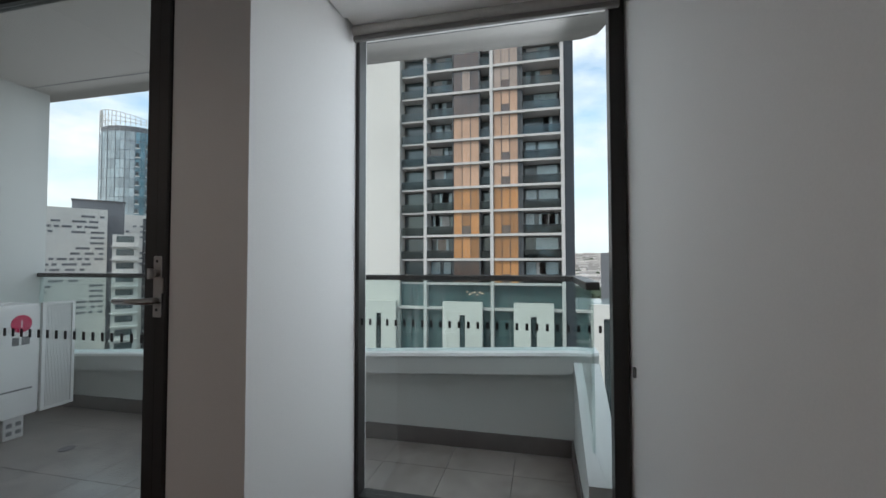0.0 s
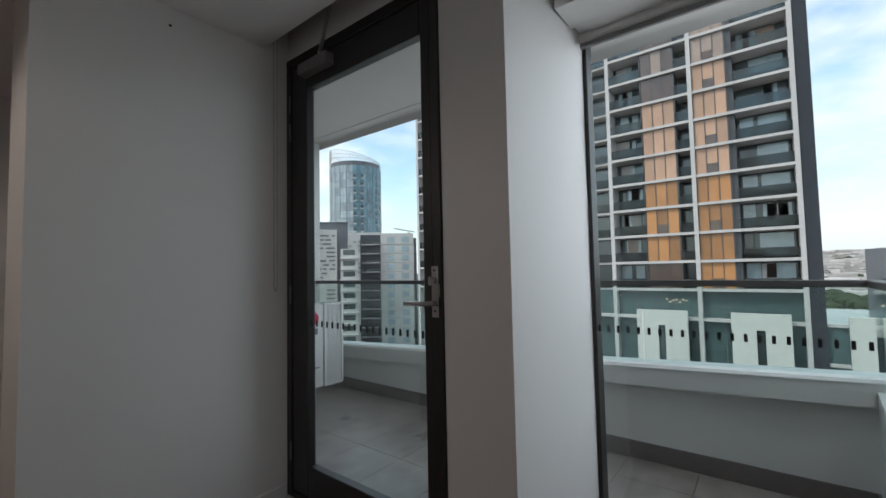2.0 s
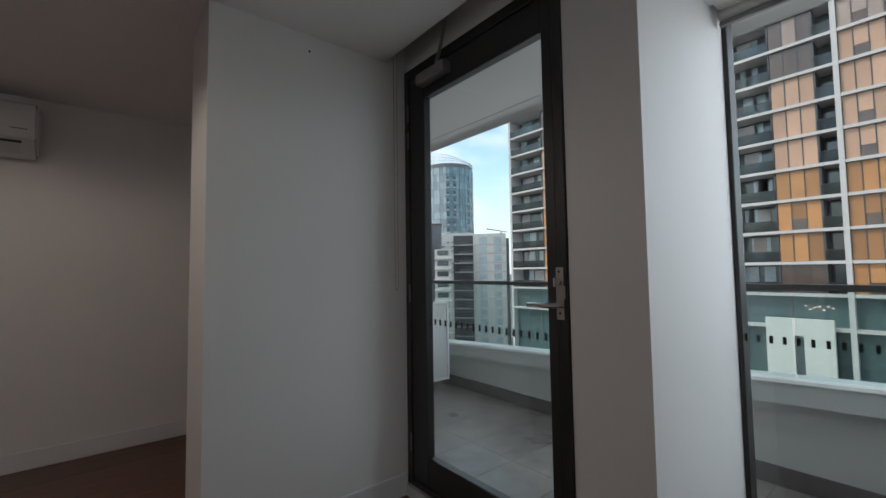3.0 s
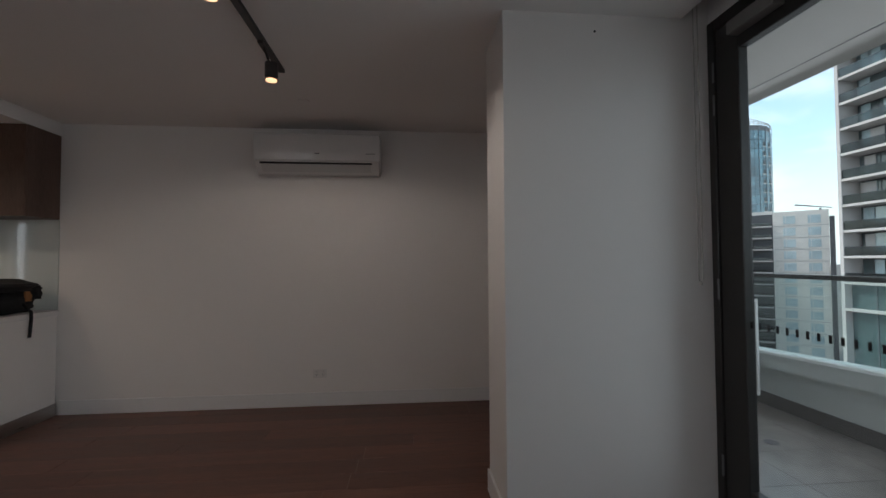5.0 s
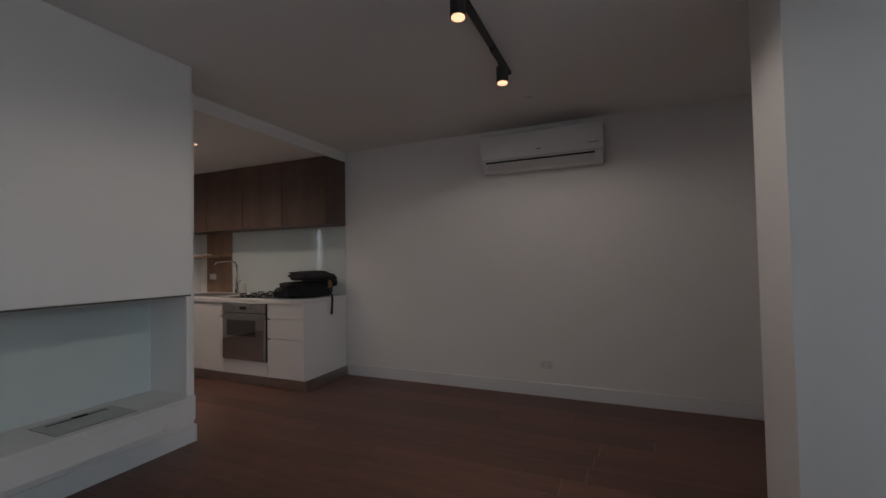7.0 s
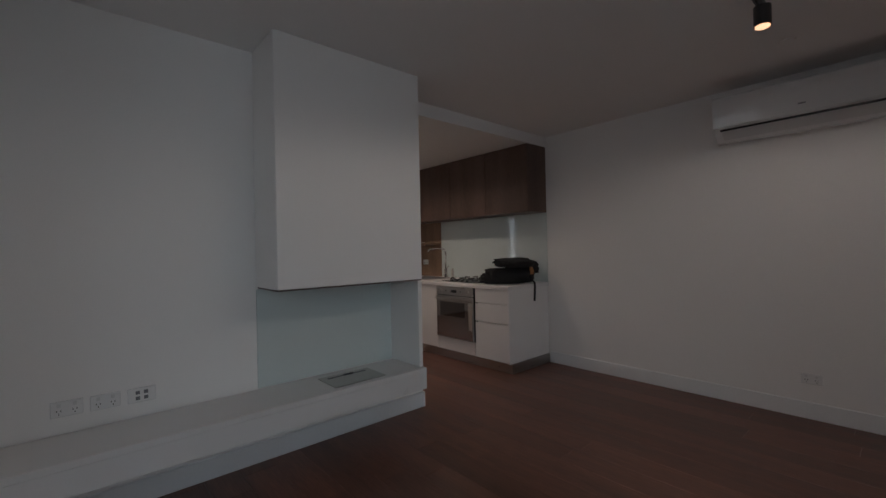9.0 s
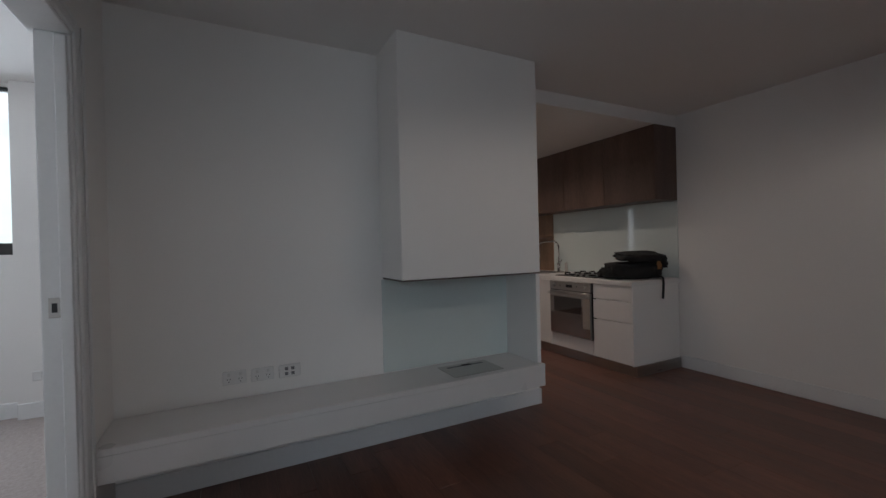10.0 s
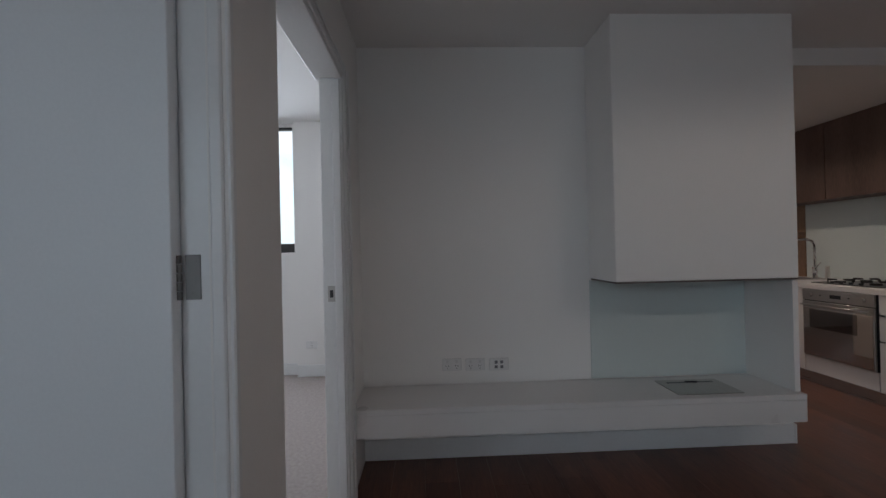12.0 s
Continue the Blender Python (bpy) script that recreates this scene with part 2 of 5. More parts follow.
def box(bm, x0, x1, y0, y1, z0, z1, bevel=0.0, index=0, seg=1):
    geo = bmesh.ops.create_cube(bm, size=1)
    vs = geo["verts"]
    bmesh.ops.scale(bm, vec=(abs(x1 - x0), abs(y1 - y0), abs(z1 - z0)), verts=vs)
    bmesh.ops.translate(bm, vec=((x0 + x1) / 2, (y0 + y1) / 2, (z0 + z1) / 2), verts=vs)
    fs = {f for v in vs for f in v.link_faces}
    for f in fs:
        f.material_index = index
    if bevel:
        es = {e for v in vs for e in v.link_edges}
        bmesh.ops.bevel(bm, geom=list(es), offset=bevel, segments=seg, affect="EDGES")
    return bm


def boxed(*dims, **kw):
    return box(bmesh.new(), *dims, **kw)


def rod(bm, a, b, r, seg=12, r2=None):
    a, b = Vector(a), Vector(b)
    d = b - a
    m = Matrix.Translation((a + b) / 2) @ d.to_track_quat("Z", "Y").to_matrix().to_4x4()
    bmesh.ops.create_cone(bm, cap_ends=True, segments=seg, radius1=r, radius2=r if r2 is None else r2, depth=d.length, matrix=m)
    return bm


def prism(bm, outline, lo, hi, axis="x"):
    """An outline of (u, v) pairs, drawn out along an axis from lo to hi."""
    def at(u, v, w):
        return {"x": (w, u, v), "y": (u, w, v), "z": (u, v, w)}[axis]
    a = [bm.verts.new(at(u, v, lo)) for u, v in outline]
    b = [bm.verts.new(at(u, v, hi)) for u, v in outline]
    bm.faces.new(a)
    bm.faces.new(b[::-1])
    for i in range(len(a)):
        j = (i + 1) % len(a)
        bm.faces.new((a[i], b[i], b[j], a[j]))
    return bm


def structure(name, bm, mat, label=""):
    ob = part(name, bm, mat, None, label)
    return tagged(ob, "", "", "", "structure")


# ---- plan ----
DOOR_X, PILLAR_Y, DOOR_Y0, DOOR_Y1 = 2.2, 0.76, 1.06, 2.15
WIN_X, WIN_Y0, WIN_Y1 = 2.87, -0.465, 0.70
NOOK_Y, OUT_X = -0.487, 2.28
STUB_X, STUB_Y0, STUB_Y1 = 1.155, 2.15, 2.55
AC_Y, CEIL = 4.03, 2.47
TV_X, TV_Y1, BED_Y = -2.215, 2.215, -0.43
HALL_X, HALL_Y = -0.65, -0.46
KIT_CEIL, KIT_X = 2.36, -2.24

structure("subfloor", boxed(-5.6, 2.4, BED_Y, AC_Y, -0.2, -0.012), M["gap"])
structure("subfloor_hall", boxed(HALL_X, 2.95, -2.6, BED_Y - 0.002, -0.2, -0.012), M["gap"])
structure("subfloor_window", boxed(2.402, 2.95, BED_Y, 0.80, -0.2, -0.012), M["gap"])
structure("bedroom_floor", boxed(-4.2, HALL_X - 0.13, -3.6, BED_Y - 0.004, -0.2, 0.0), M["carpet"], "beige loop pile carpet on the bedroom floor")

bm = bmesh.new()
box(bm, KIT_X, 2.06, BED_Y - 0.13, AC_Y, CEIL, CEIL + 0.25)
box(bm, HALL_X - 0.13, 2.6, -2.6, BED_Y - 0.13, CEIL, CEIL + 0.25)
box(bm, 2.06, 2.6, BED_Y - 0.13, 0.75, CEIL, CEIL + 0.25)
structure("ceiling", bm, M["ceiling"])
structure("kitchen_ceiling", boxed(-5.6, KIT_X, 2.0, AC_Y, KIT_CEIL, CEIL + 0.25), M["ceiling"])
structure("bedroom_ceiling", boxed(-4.2, HALL_X - 0.13, -3.6, BED_Y - 0.13, 2.585, 2.75), M["ceiling"])
structure("blind_pocket_top", boxed(2.06, 2.3, PILLAR_Y, STUB_Y0, 2.68, 2.75), M["ceiling"])

structure("wall_north", boxed(-5.6, 3.0, AC_Y, AC_Y + 0.15, -0.2, CEIL + 0.25), M["wall"])
structure("wall_stub", boxed(STUB_X, OUT_X, STUB_Y0, STUB_Y1, -0.2, 2.75), M["wall"])
structure("wall_east_recess", boxed(DOOR_X, OUT_X, STUB_Y1, AC_Y, -0.2, 2.75), M["wall"])
structure("wall_over_door", boxed(DOOR_X, OUT_X, DOOR_Y0, DOOR_Y1, 2.445, 2.75), M["wall"])
structure("wall_pillar", prism(bmesh.new(), [(DOOR_X, DOOR_Y0), (DOOR_X, 0.762), (WIN_X + 0.1, 0.700), (WIN_X + 0.1, DOOR_Y0)], -0.2, 2.75, "z"), M["wall"])
structure("wall_over_window", boxed(WIN_X - 0.12, WIN_X + 0.1, NOOK_Y, 0.70, 2.34, 2.75), M["wall"])
structure("wall_south_nook", boxed(1.45, WIN_X + 0.1, NOOK_Y - 0.15, NOOK_Y, -0.2, 2.75), M["wall"])
# plain unseen wall, opened for the added hall window
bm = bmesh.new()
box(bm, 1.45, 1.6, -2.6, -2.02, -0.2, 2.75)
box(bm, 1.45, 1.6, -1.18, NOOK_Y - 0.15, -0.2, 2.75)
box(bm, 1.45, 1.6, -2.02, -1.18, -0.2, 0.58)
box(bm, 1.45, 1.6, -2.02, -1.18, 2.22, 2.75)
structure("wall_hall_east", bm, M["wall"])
structure("wall_hall_south", boxed(-0.9, 1.6, -2.75, -2.6, -0.2, 2.75), M["wall"])
bm = bmesh.new()
box(bm, HALL_X - 0.13, HALL_X, -0.512, BED_Y - 0.03, -0.2, 2.75)
box(bm, HALL_X - 0.13, HALL_X, -1.45, -0.512, 2.12, 2.75)
box(bm, HALL_X - 0.13, HALL_X, -2.6, -1.45, -0.2, 2.75)
structure("wall_hall_west", bm, M["wall"])
structure("wall_store_back", boxed(HALL_X - 0.30, HALL_X - 0.16, -2.6, -0.6, -0.2, 2.6), M["wall"])
bm = bmesh.new()
box(bm, -0.95, HALL_X - 0.13, BED_Y - 0.13, BED_Y - 0.03, -0.2, 2.75)
box(bm, -1.76, -0.95, BED_Y - 0.13, BED_Y, 2.12, 2.75)
box(bm, -4.2, -1.9, BED_Y - 0.13, BED_Y, -0.2, 2.75)
box(bm, -1.9, -1.76, BED_Y - 0.106, BED_Y, -0.2, 2.75)
structure("wall_bedroom_north", bm, M["wall"])
structure("wall_media", boxed(TV_X - 0.14, TV_X, BED_Y, TV_Y1, -0.2, CEIL + 0.1), M["wall"])
structure("wall_kitchen_south", boxed(-4.10, TV_X - 0.14, 1.9, 2.0, -0.2, CEIL + 0.2), M["wall"])
bm = bmesh.new()
box(bm, -5.75, -5.6, 0.62, AC_Y + 0.1, -0.2, CEIL + 0.2)
box(bm, -5.75, -5.6, 0.1, 0.28, -0.2, CEIL + 0.2)
box(bm, -5.75, -5.6, 0.28, 0.62, -0.2, 0.95)
box(bm, -5.75, -5.6, 0.28, 0.62, 2.05, CEIL + 0.2)
structure("wall_kitchen_west", bm, M["wall"])
structure("wall_passage_east", boxed(-4.20, -4.10, 0.2, 1.9, -0.2, CEIL + 0.2), M["wall"])
structure("wall_passage_south", boxed(-5.6, -4.25, 0.1, 0.2, -0.2, CEIL + 0.2), M["wall"])
structure("passage_ceiling", boxed(-5.6, -4.20, 0.2, 2.0, KIT_CEIL, CEIL + 0.25), M["ceiling"])
bm = bmesh.new()
box(bm, -4.2, -4.05, -1.398, BED_Y - 0.13, -0.2, 2.75)
box(bm, -4.2, -4.05, -2.7, -1.398, -0.2, 1.26)
box(bm, -4.2, -4.05, -2.7, -1.398, 2.555, 2.75)
box(bm, -4.2, -4.05, -3.75, -2.7, -0.2, 2.75)
structure("wall_bedroom_west", bm, M["wall"])
structure("pilaster", boxed(-4.05, -3.97, -1.368, BED_Y - 0.13, 0, 2.59), M["wall"])
structure("wall_bedroom_south", boxed(-4.2, HALL_X - 0.13, -3.75, -3.6, -0.2, 2.75), M["wall"])
structure("wall_bedroom_east", boxed(HALL_X - 0.45, HALL_X - 0.30, -3.6, -0.56, -0.2, 2.75), M["wall"])


# ---- trims ----
def skirting(name, x0, x1, y0, y1, h=0.12):
    return structure(name, boxed(x0, x1, y0, y1, 0, h, bevel=0.003), M["trim"], "white gloss painted skirting board")


skirting("baseboard", KIT_X + 0.02, DOOR_X, AC_Y - 0.014, AC_Y)
skirting("baseboard_stub_end", STUB_X - 0.014, STUB_X, STUB_Y0 - 0.014, STUB_Y1)
skirting("baseboard_stub", STUB_X, DOOR_X - 0.02, STUB_Y0 - 0.014, STUB_Y0)
skirting("baseboard_media", TV_X, TV_X + 0.010, BED_Y, TV_Y1)
skirting("baseboard_media_end", TV_X - 0.14, TV_X + 0.014, TV_Y1, TV_Y1 + 0.014)
skirting("baseboard_bedroom", -4.05, -4.036, -3.6, -1.368)
skirting("baseboard_pilaster", -3.97, -3.956, -1.368, BED_Y - 0.13)
skirting("baseboard_pillar", DOOR_X - 0.014, DOOR_X, 0.762, DOOR_Y0 - 0.01)
structure("baseboard_window_return", prism(bmesh.new(), [(DOOR_X, 0.762), (DOOR_X, 0.748), (WIN_X - 0.03, 0.694), (WIN_X - 0.03, 0.708)], 0, 0.12, "z"), M["trim"], "white gloss painted skirting board")
skirting("baseboard_nook", 1.45, WIN_X - 0.03, NOOK_Y, NOOK_Y + 0.014)


def architrave(name, mat, boxes):
    bm = bmesh.new()
    for b in boxes:
        box(bm, *b, bevel=0.004)
    return structure(name, bm, mat, "white painted timber door frame with stepped architrave")


# bedroom doorway: a jamb with a stop and a stepped architrave
architrave("door_frame_bedroom", M["trim"], [
    (-1.76, -1.725, BED_Y - 0.105, BED_Y + 0.004, 0, 2.085), (-1.725, -1.713, BED_Y - 0.046, BED_Y - 0.006, 0, 2.075),
    (-1.825, -1.742, BED_Y, BED_Y + 0.014, 0, 2.15), (-1.825, -1.795, BED_Y + 0.014, BED_Y + 0.022, 0, 2.15),
    (-1.76, -0.95, BED_Y - 0.13, BED_Y + 0.004, 2.085, 2.12), (-1.742, -0.95, BED_Y, BED_Y + 0.014, 2.10, 2.15),
    (-1.742, -0.95, BED_Y + 0.014, BED_Y + 0.022, 2.13, 2.15)])
ob = thing("strike_plate", -1.723, BED_Y - 0.065, 1.03, "brushed steel strike plate set in the white door jamb", "strike plate")
part("plate", boxed(-1.7255, -1.7215, BED_Y - 0.082, BED_Y - 0.046, 1.01, 1.085, bevel=0.001), M["steel"], ob)
part("keep", boxed(-1.7225, -1.7195, BED_Y - 0.072, BED_Y - 0.056, 1.03, 1.065), M["dark"], ob)

# flush door in the wall of the hall
architrave("door_frame_hall", M["trim"], [
    (HALL_X - 0.13, HALL_X - 0.016, -0.5835, -0.515, 0, 2.10), (HALL_X - 0.02, HALL_X + 0.008, -0.505, -0.4755, 0, 2.145),
    (HALL_X - 0.02, HALL_X + 0.002, -0.4695, -0.457, 0, 2.160), (HALL_X - 0.13, HALL_X - 0.002, -1.46, -1.44, 0, 2.10),
    (HALL_X - 0.13, HALL_X - 0.002, -1.44, -0.578, 2.085, 2.12), (HALL_X, HALL_X + 0.014, -1.44, -0.506, 2.095, 2.145),
    (HALL_X, HALL_X + 0.014, -1.50, -1.44, 0, 2.145)])
ob = tagged(thing("door_hall", HALL_X - 0.03, -1.06, 0.006, "closed flush white satin interior door with steel hinges", "door"), kind="structure")
part("leaf", boxed(HALL_X - 0.022, HALL_X + 0.016, -1.436, -0.584, 0.008, 2.082, bevel=0.002), M["door"], ob)
for hz in (0.22, 1.145, 1.90):
    hinge = part("hinge", boxed(HALL_X - 0.0158, HALL_X - 0.0135, -0.572, -0.538, hz, hz + 0.10, bevel=0.0008), M["satin"], ob, "brushed steel butt hinge")
    bm = bmesh.new()
    for k in range(5):
        rod(bm, (HALL_X - 0.006, -0.580, hz + 0.020 * k + 0.001), (HALL_X - 0.006, -0.580, hz + 0.020 * k + 0.019), 0.0058, 10)
    part("knuckle", bm, M["satin"], hinge)
    bm = bmesh.new()
    for k in range(4):
        rod(bm, (HALL_X - 0.0136, -0.550 if k % 2 else -0.558, hz + 0.015 + 0.023 * k), (HALL_X - 0.0125, -0.550 if k % 2 else -0.558, hz + 0.015 + 0.023 * k), 0.003, 8)
    part("screws", bm, M["satin"], hinge)

# ---- balcony door ----
ob = tagged(thing("door_balcony", DOOR_X + 0.03, 1.6, 0.06, "closed black aluminium framed glass balcony door", "door"), kind="structure")
fx0, fx1 = DOOR_X - 0.012, DOOR_X + 0.076
bm = bmesh.new()
box(bm, fx0, fx1, DOOR_Y0 + 0.002, DOOR_Y0 + 0.045, 0.062, 2.44, bevel=0.003)
box(bm, fx0, fx1, DOOR_Y1 - 0.045, DOOR_Y1 - 0.002, 0.062, 2.44, bevel=0.003)
box(bm, fx0, fx1, DOOR_Y0 + 0.045, DOOR_Y1 - 0.045, 2.385, 2.44, bevel=0.003)
box(bm, fx0, fx1, DOOR_Y0 + 0.045, DOOR_Y1 - 0.045, 0.062, 0.092, bevel=0.003)
part("frame", bm, M["black"], ob)
gy0, gy1, gz0, gz1 = 1.16, 1.965, 0.25, 2.235
bm = bmesh.new()
lx0, lx1 = DOOR_X - 0.004, DOOR_X + 0.044
box(bm, lx0, lx1, DOOR_Y0 + 0.048, gy0, 0.095, 2.382, bevel=0.004)
box(bm, lx0, lx1, gy1, DOOR_Y1 - 0.048, 0.095, 2.382, bevel=0.004)
box(bm, lx0, lx1, gy0, gy1, gz1, 2.382, bevel=0.004)
box(bm, lx0, lx1, gy0, gy1, 0.095, gz0, bevel=0.004)
ob_door = ob
leaf = part("leaf", bm, M["black"], ob)
pane = part("pane", boxed(DOOR_X + 0.016, DOOR_X + 0.022, gy0, gy1, gz0, gz1), M["pane"], ob, "clear glass door pane")
pane.visible_shadow = False
for hz in (2.02, 1.13, 0.30):
    h = part("hinge", boxed(DOOR_X - 0.018, DOOR_X - 0.0125, DOOR_Y1 - 0.05, DOOR_Y1 - 0.037, hz - 0.05, hz + 0.05, bevel=0.002), M["grey"], ob, "grey metal hinge")
part("hinge", boxed(DOOR_X - 0.018, DOOR_X - 0.0125, DOOR_Y1 - 0.05, DOOR_Y1 - 0.037, 2.13, 2.23, bevel=0.002), M["grey"], ob, "grey metal hinge")
plate = part("lock_plate", boxed(DOOR_X - 0.014, DOOR_X - 0.005, 1.078, 1.112, 1.06, 1.262, bevel=0.002), M["steel"], ob, "brushed steel lock plate")
bm = bmesh.new()
rod(bm, (DOOR_X - 0.014, 1.096, 1.115), (DOOR_X - 0.062, 1.096, 1.115), 0.011)
rod(bm, (DOOR_X - 0.060, 1.088, 1.115), (DOOR_X - 0.060, 1.215, 1.115), 0.010)
part("lever", bm, M["steel"], plate, "brushed steel lever handle", smooth=True)
part("cylinder", rod(bmesh.new(), (DOOR_X - 0.014, 1.096, 1.205), (DOOR_X - 0.030, 1.096, 1.205), 0.014), M["steel"], plate)
part("thumb_turn", boxed(DOOR_X - 0.048, DOOR_X - 0.030, 1.091, 1.101, 1.187, 1.222, bevel=0.003), M["steel"], plate)
part("screw", rod(bmesh.new(), (DOOR_X - 0.0145, 1.095, 1.085), (DOOR_X - 0.0155, 1.095, 1.085), 0.005), M["dark"], plate)
part("screw", rod(bmesh.new(), (DOOR_X - 0.0145, 1.095, 1.245), (DOOR_X - 0.0155, 1.095, 1.245), 0.005), M["dark"], plate)
part("keep", boxed(DOOR_X - 0.016, DOOR_X - 0.0125, DOOR_Y0 + 0.010, DOOR_Y0 + 0.022, 1.14, 1.19), M["steel"], ob)
structure("door_threshold", boxed(DOOR_X - 0.03, OUT_X, DOOR_Y0, DOOR_Y1, -0.1, 0.06, bevel=0.003), M["cord"], "pale threshold under the balcony door")

closer = thing("door_closer", DOOR_X - 0.05, 1.84, 2.30, "silver hydraulic door closer on the black door head", "door closer")
part("body", boxed(DOOR_X - 0.062, DOOR_X - 0.005, 1.725, 1.965, 2.285, 2.345, bevel=0.004), M["satin"], closer, "satin grey closer body")
bm = bmesh.new()
rod(bm, (DOOR_X - 0.035, 1.80, 2.345), (DOOR_X - 0.035, 1.80, 2.372), 0.012)
part("pinion", bm, M["steel"], closer)
bm = bmesh.new()
box(bm, -0.010, 0.010, 0, 0.27, -0.003, 0.003, bevel=0.001)
bmesh.ops.transform(bm, matrix=Matrix.Translation((DOOR_X - 0.035, 1.80, 2.372)) @ Matrix.Rotation(radians(112), 4, "X"), verts=bm.verts)
part("arm", bm, M["steel"], closer, "flat silver closer arm")

chain = thing("blind_chain", 2.10, 2.11, 1.17, "thin ivory roller blind chain loop hanging beside the door", "blind chain")
bm = bmesh.new()
for cy in (2.095, 2.125):
    rod(bm, (2.10, cy, 1.18), (2.10, cy, 2.66), 0.0028, 6)
for k in range(8):
    a0, a1 = math.pi * k / 8, math.pi * (k + 1) / 8
    rod(bm, (2.10, 2.11 - 0.015 * math.cos(a0), 1.18 - 0.015 * math.sin(a0)), (2.10, 2.11 - 0.015 * math.cos(a1), 1.18 - 0.015 * math.sin(a1)), 0.0028, 6)
part("loop", bm, M["cord"], chain)
part("weight", rod(bmesh.new(), (2.10, 2.11, 1.150), (2.10, 2.11, 1.166), 0.006, 10), M["cord"], chain)
blind = thing("roller_blind_door", 2.13, 1.6, 2.6, "rolled up pale roller blind in the ceiling pocket above the door", "roller blind")
part("roll", rod(bmesh.new(), (2.13, DOOR_Y0 + 0.01, 2.62), (2.13, DOOR_Y1 - 0.02, 2.62), 0.035, 20), M["cord"], blind, smooth=True)

DOT = boxed(-0.0008, 0.0008, -0.006, 0.006, -0.015, 0.015)
DOT_MESH = bpy.data.meshes.new("safety_dot")
DOT.to_mesh(DOT_MESH)
DOT.free()
DOT_MESH.materials.append(M["dark"])


def dots(parent, x, y0, y1, z):
    """A row of black safety squares stuck on a pane, from y0 down to y1."""
    n = int((y0 - y1) / 0.0426)
    for k in range(n + 1):
        d = new("safety_dot", DOT_MESH)
        d.parent = parent
        d.location = Vector((x, y0 - 0.0426 * k, z)) - BASE[parent.name]
        tagged(d, "small black safety square")


dots(ob_door, DOOR_X + 0.0148, 1.953, 1.175, 0.981)

# ---- window in the nook ----
ob = tagged(thing("window_1", WIN_X + 0.03, 0.13, 0.1, "tall fixed black framed window beside the balcony door", "window"), kind="structure")
bm = bmesh.new()
box(bm, WIN_X - 0.005, WIN_X + 0.075, WIN_Y0 - 0.015, WIN_Y0 + 0.045, 0.0, 2.34, bevel=0.003)
box(bm, WIN_X - 0.005, WIN_X + 0.075, WIN_Y1 - 0.010, WIN_Y1 + 0.01, 0.0, 2.34, bevel=0.003)
box(bm, WIN_X - 0.005, WIN_X + 0.075, WIN_Y0 + 0.045, WIN_Y1 - 0.010, 0.10, 0.165, bevel=0.003)
part("window_frame", bm, M["black"], ob)
part("window_sill", boxed(WIN_X - 0.03, WIN_X + 0.1, WIN_Y0 - 0.02, WIN_Y1 + 0.01, 0.0, 0.10, bevel=0.003), M["black"], ob)
pane = part("pane", boxed(WIN_X + 0.03, WIN_X + 0.038, WIN_Y0 + 0.045, WIN_Y1 - 0.010, 0.165, 2.34), M["pane"], ob, "clear fixed glass pane")
pane.visible_shadow = False
dots(ob, WIN_X + 0.0288, 0.689, WIN_Y0 + 0.05, 0.960)
blind = thing("roller_blind_window", WIN_X - 0.05, 0.13, 2.30, "rolled up grey roller blind with a slim cassette at the window head", "roller blind")
bm = rod(bmesh.new(), (WIN_X - 0.05, WIN_Y0 + 0.01, 2.315), (WIN_X - 0.05, WIN_Y1 + 0.0, 2.315), 0.022, 20)
part("roll", bm, M["cord"], blind, smooth=True)
part("bottom_rail", boxed(WIN_X - 0.060, WIN_X - 0.036, WIN_Y0 + 0.01, WIN_Y1, 2.266, 2.290, bevel=0.004), M["satin"], blind, "grey metal bottom rail")
structure("window_bulkhead", boxed(2.56, WIN_X - 0.12, NOOK_Y, 0.715, 2.34, 2.468), M["ceiling"])
switch = thing("blind_clip", 2.78, NOOK_Y, 0.80, "small grey cord clip on the wall beside the window", "cord clip")
part("clip", boxed(2.775, 2.79, NOOK_Y, NOOK_Y + 0.012, 0.80, 0.84, bevel=0.003), M["satin"], switch)

# ---- narrow window at the end of the passage ----
ob = tagged(thing("window_3", -5.68, 0.45, 0.95, "narrow black framed window at the end of the kitchen passage", "window"), kind="structure")
bm = bmesh.new()
for y0, y1, z0, z1 in ((0.28, 0.30, 0.95, 2.05), (0.60, 0.62, 0.95, 2.05), (0.44, 0.49, 0.97, 2.03), (0.30, 0.60, 0.95, 0.97), (0.30, 0.60, 2.03, 2.05)):
    box(bm, -5.70, -5.66, y0, y1, z0, z1)
part("window_frame", bm, M["black"], ob)
pane = part("pane", boxed(-5.684, -5.678, 0.30, 0.60, 0.97, 2.03), M["pane"], ob)
pane.visible_shadow = False

# ---- unseen window added to the hall, behind the walk ----
ob = tagged(thing("added_hall_window", 1.53, -1.6, 0.58, "unseen black framed window added to light the hall door", "window"), kind="structure")
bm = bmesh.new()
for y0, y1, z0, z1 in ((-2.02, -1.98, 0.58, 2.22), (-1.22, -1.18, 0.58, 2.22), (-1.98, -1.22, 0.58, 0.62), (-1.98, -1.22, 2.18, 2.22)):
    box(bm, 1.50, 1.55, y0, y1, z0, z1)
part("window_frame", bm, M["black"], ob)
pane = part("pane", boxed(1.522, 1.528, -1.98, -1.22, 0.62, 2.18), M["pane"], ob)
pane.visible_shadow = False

# ---- bedroom window ----
ob = tagged(thing("window_2", -4.12, -2.09, 1.26, "black framed bedroom window with cloudy sky outside", "window"), kind="structure")
bm = bmesh.new()
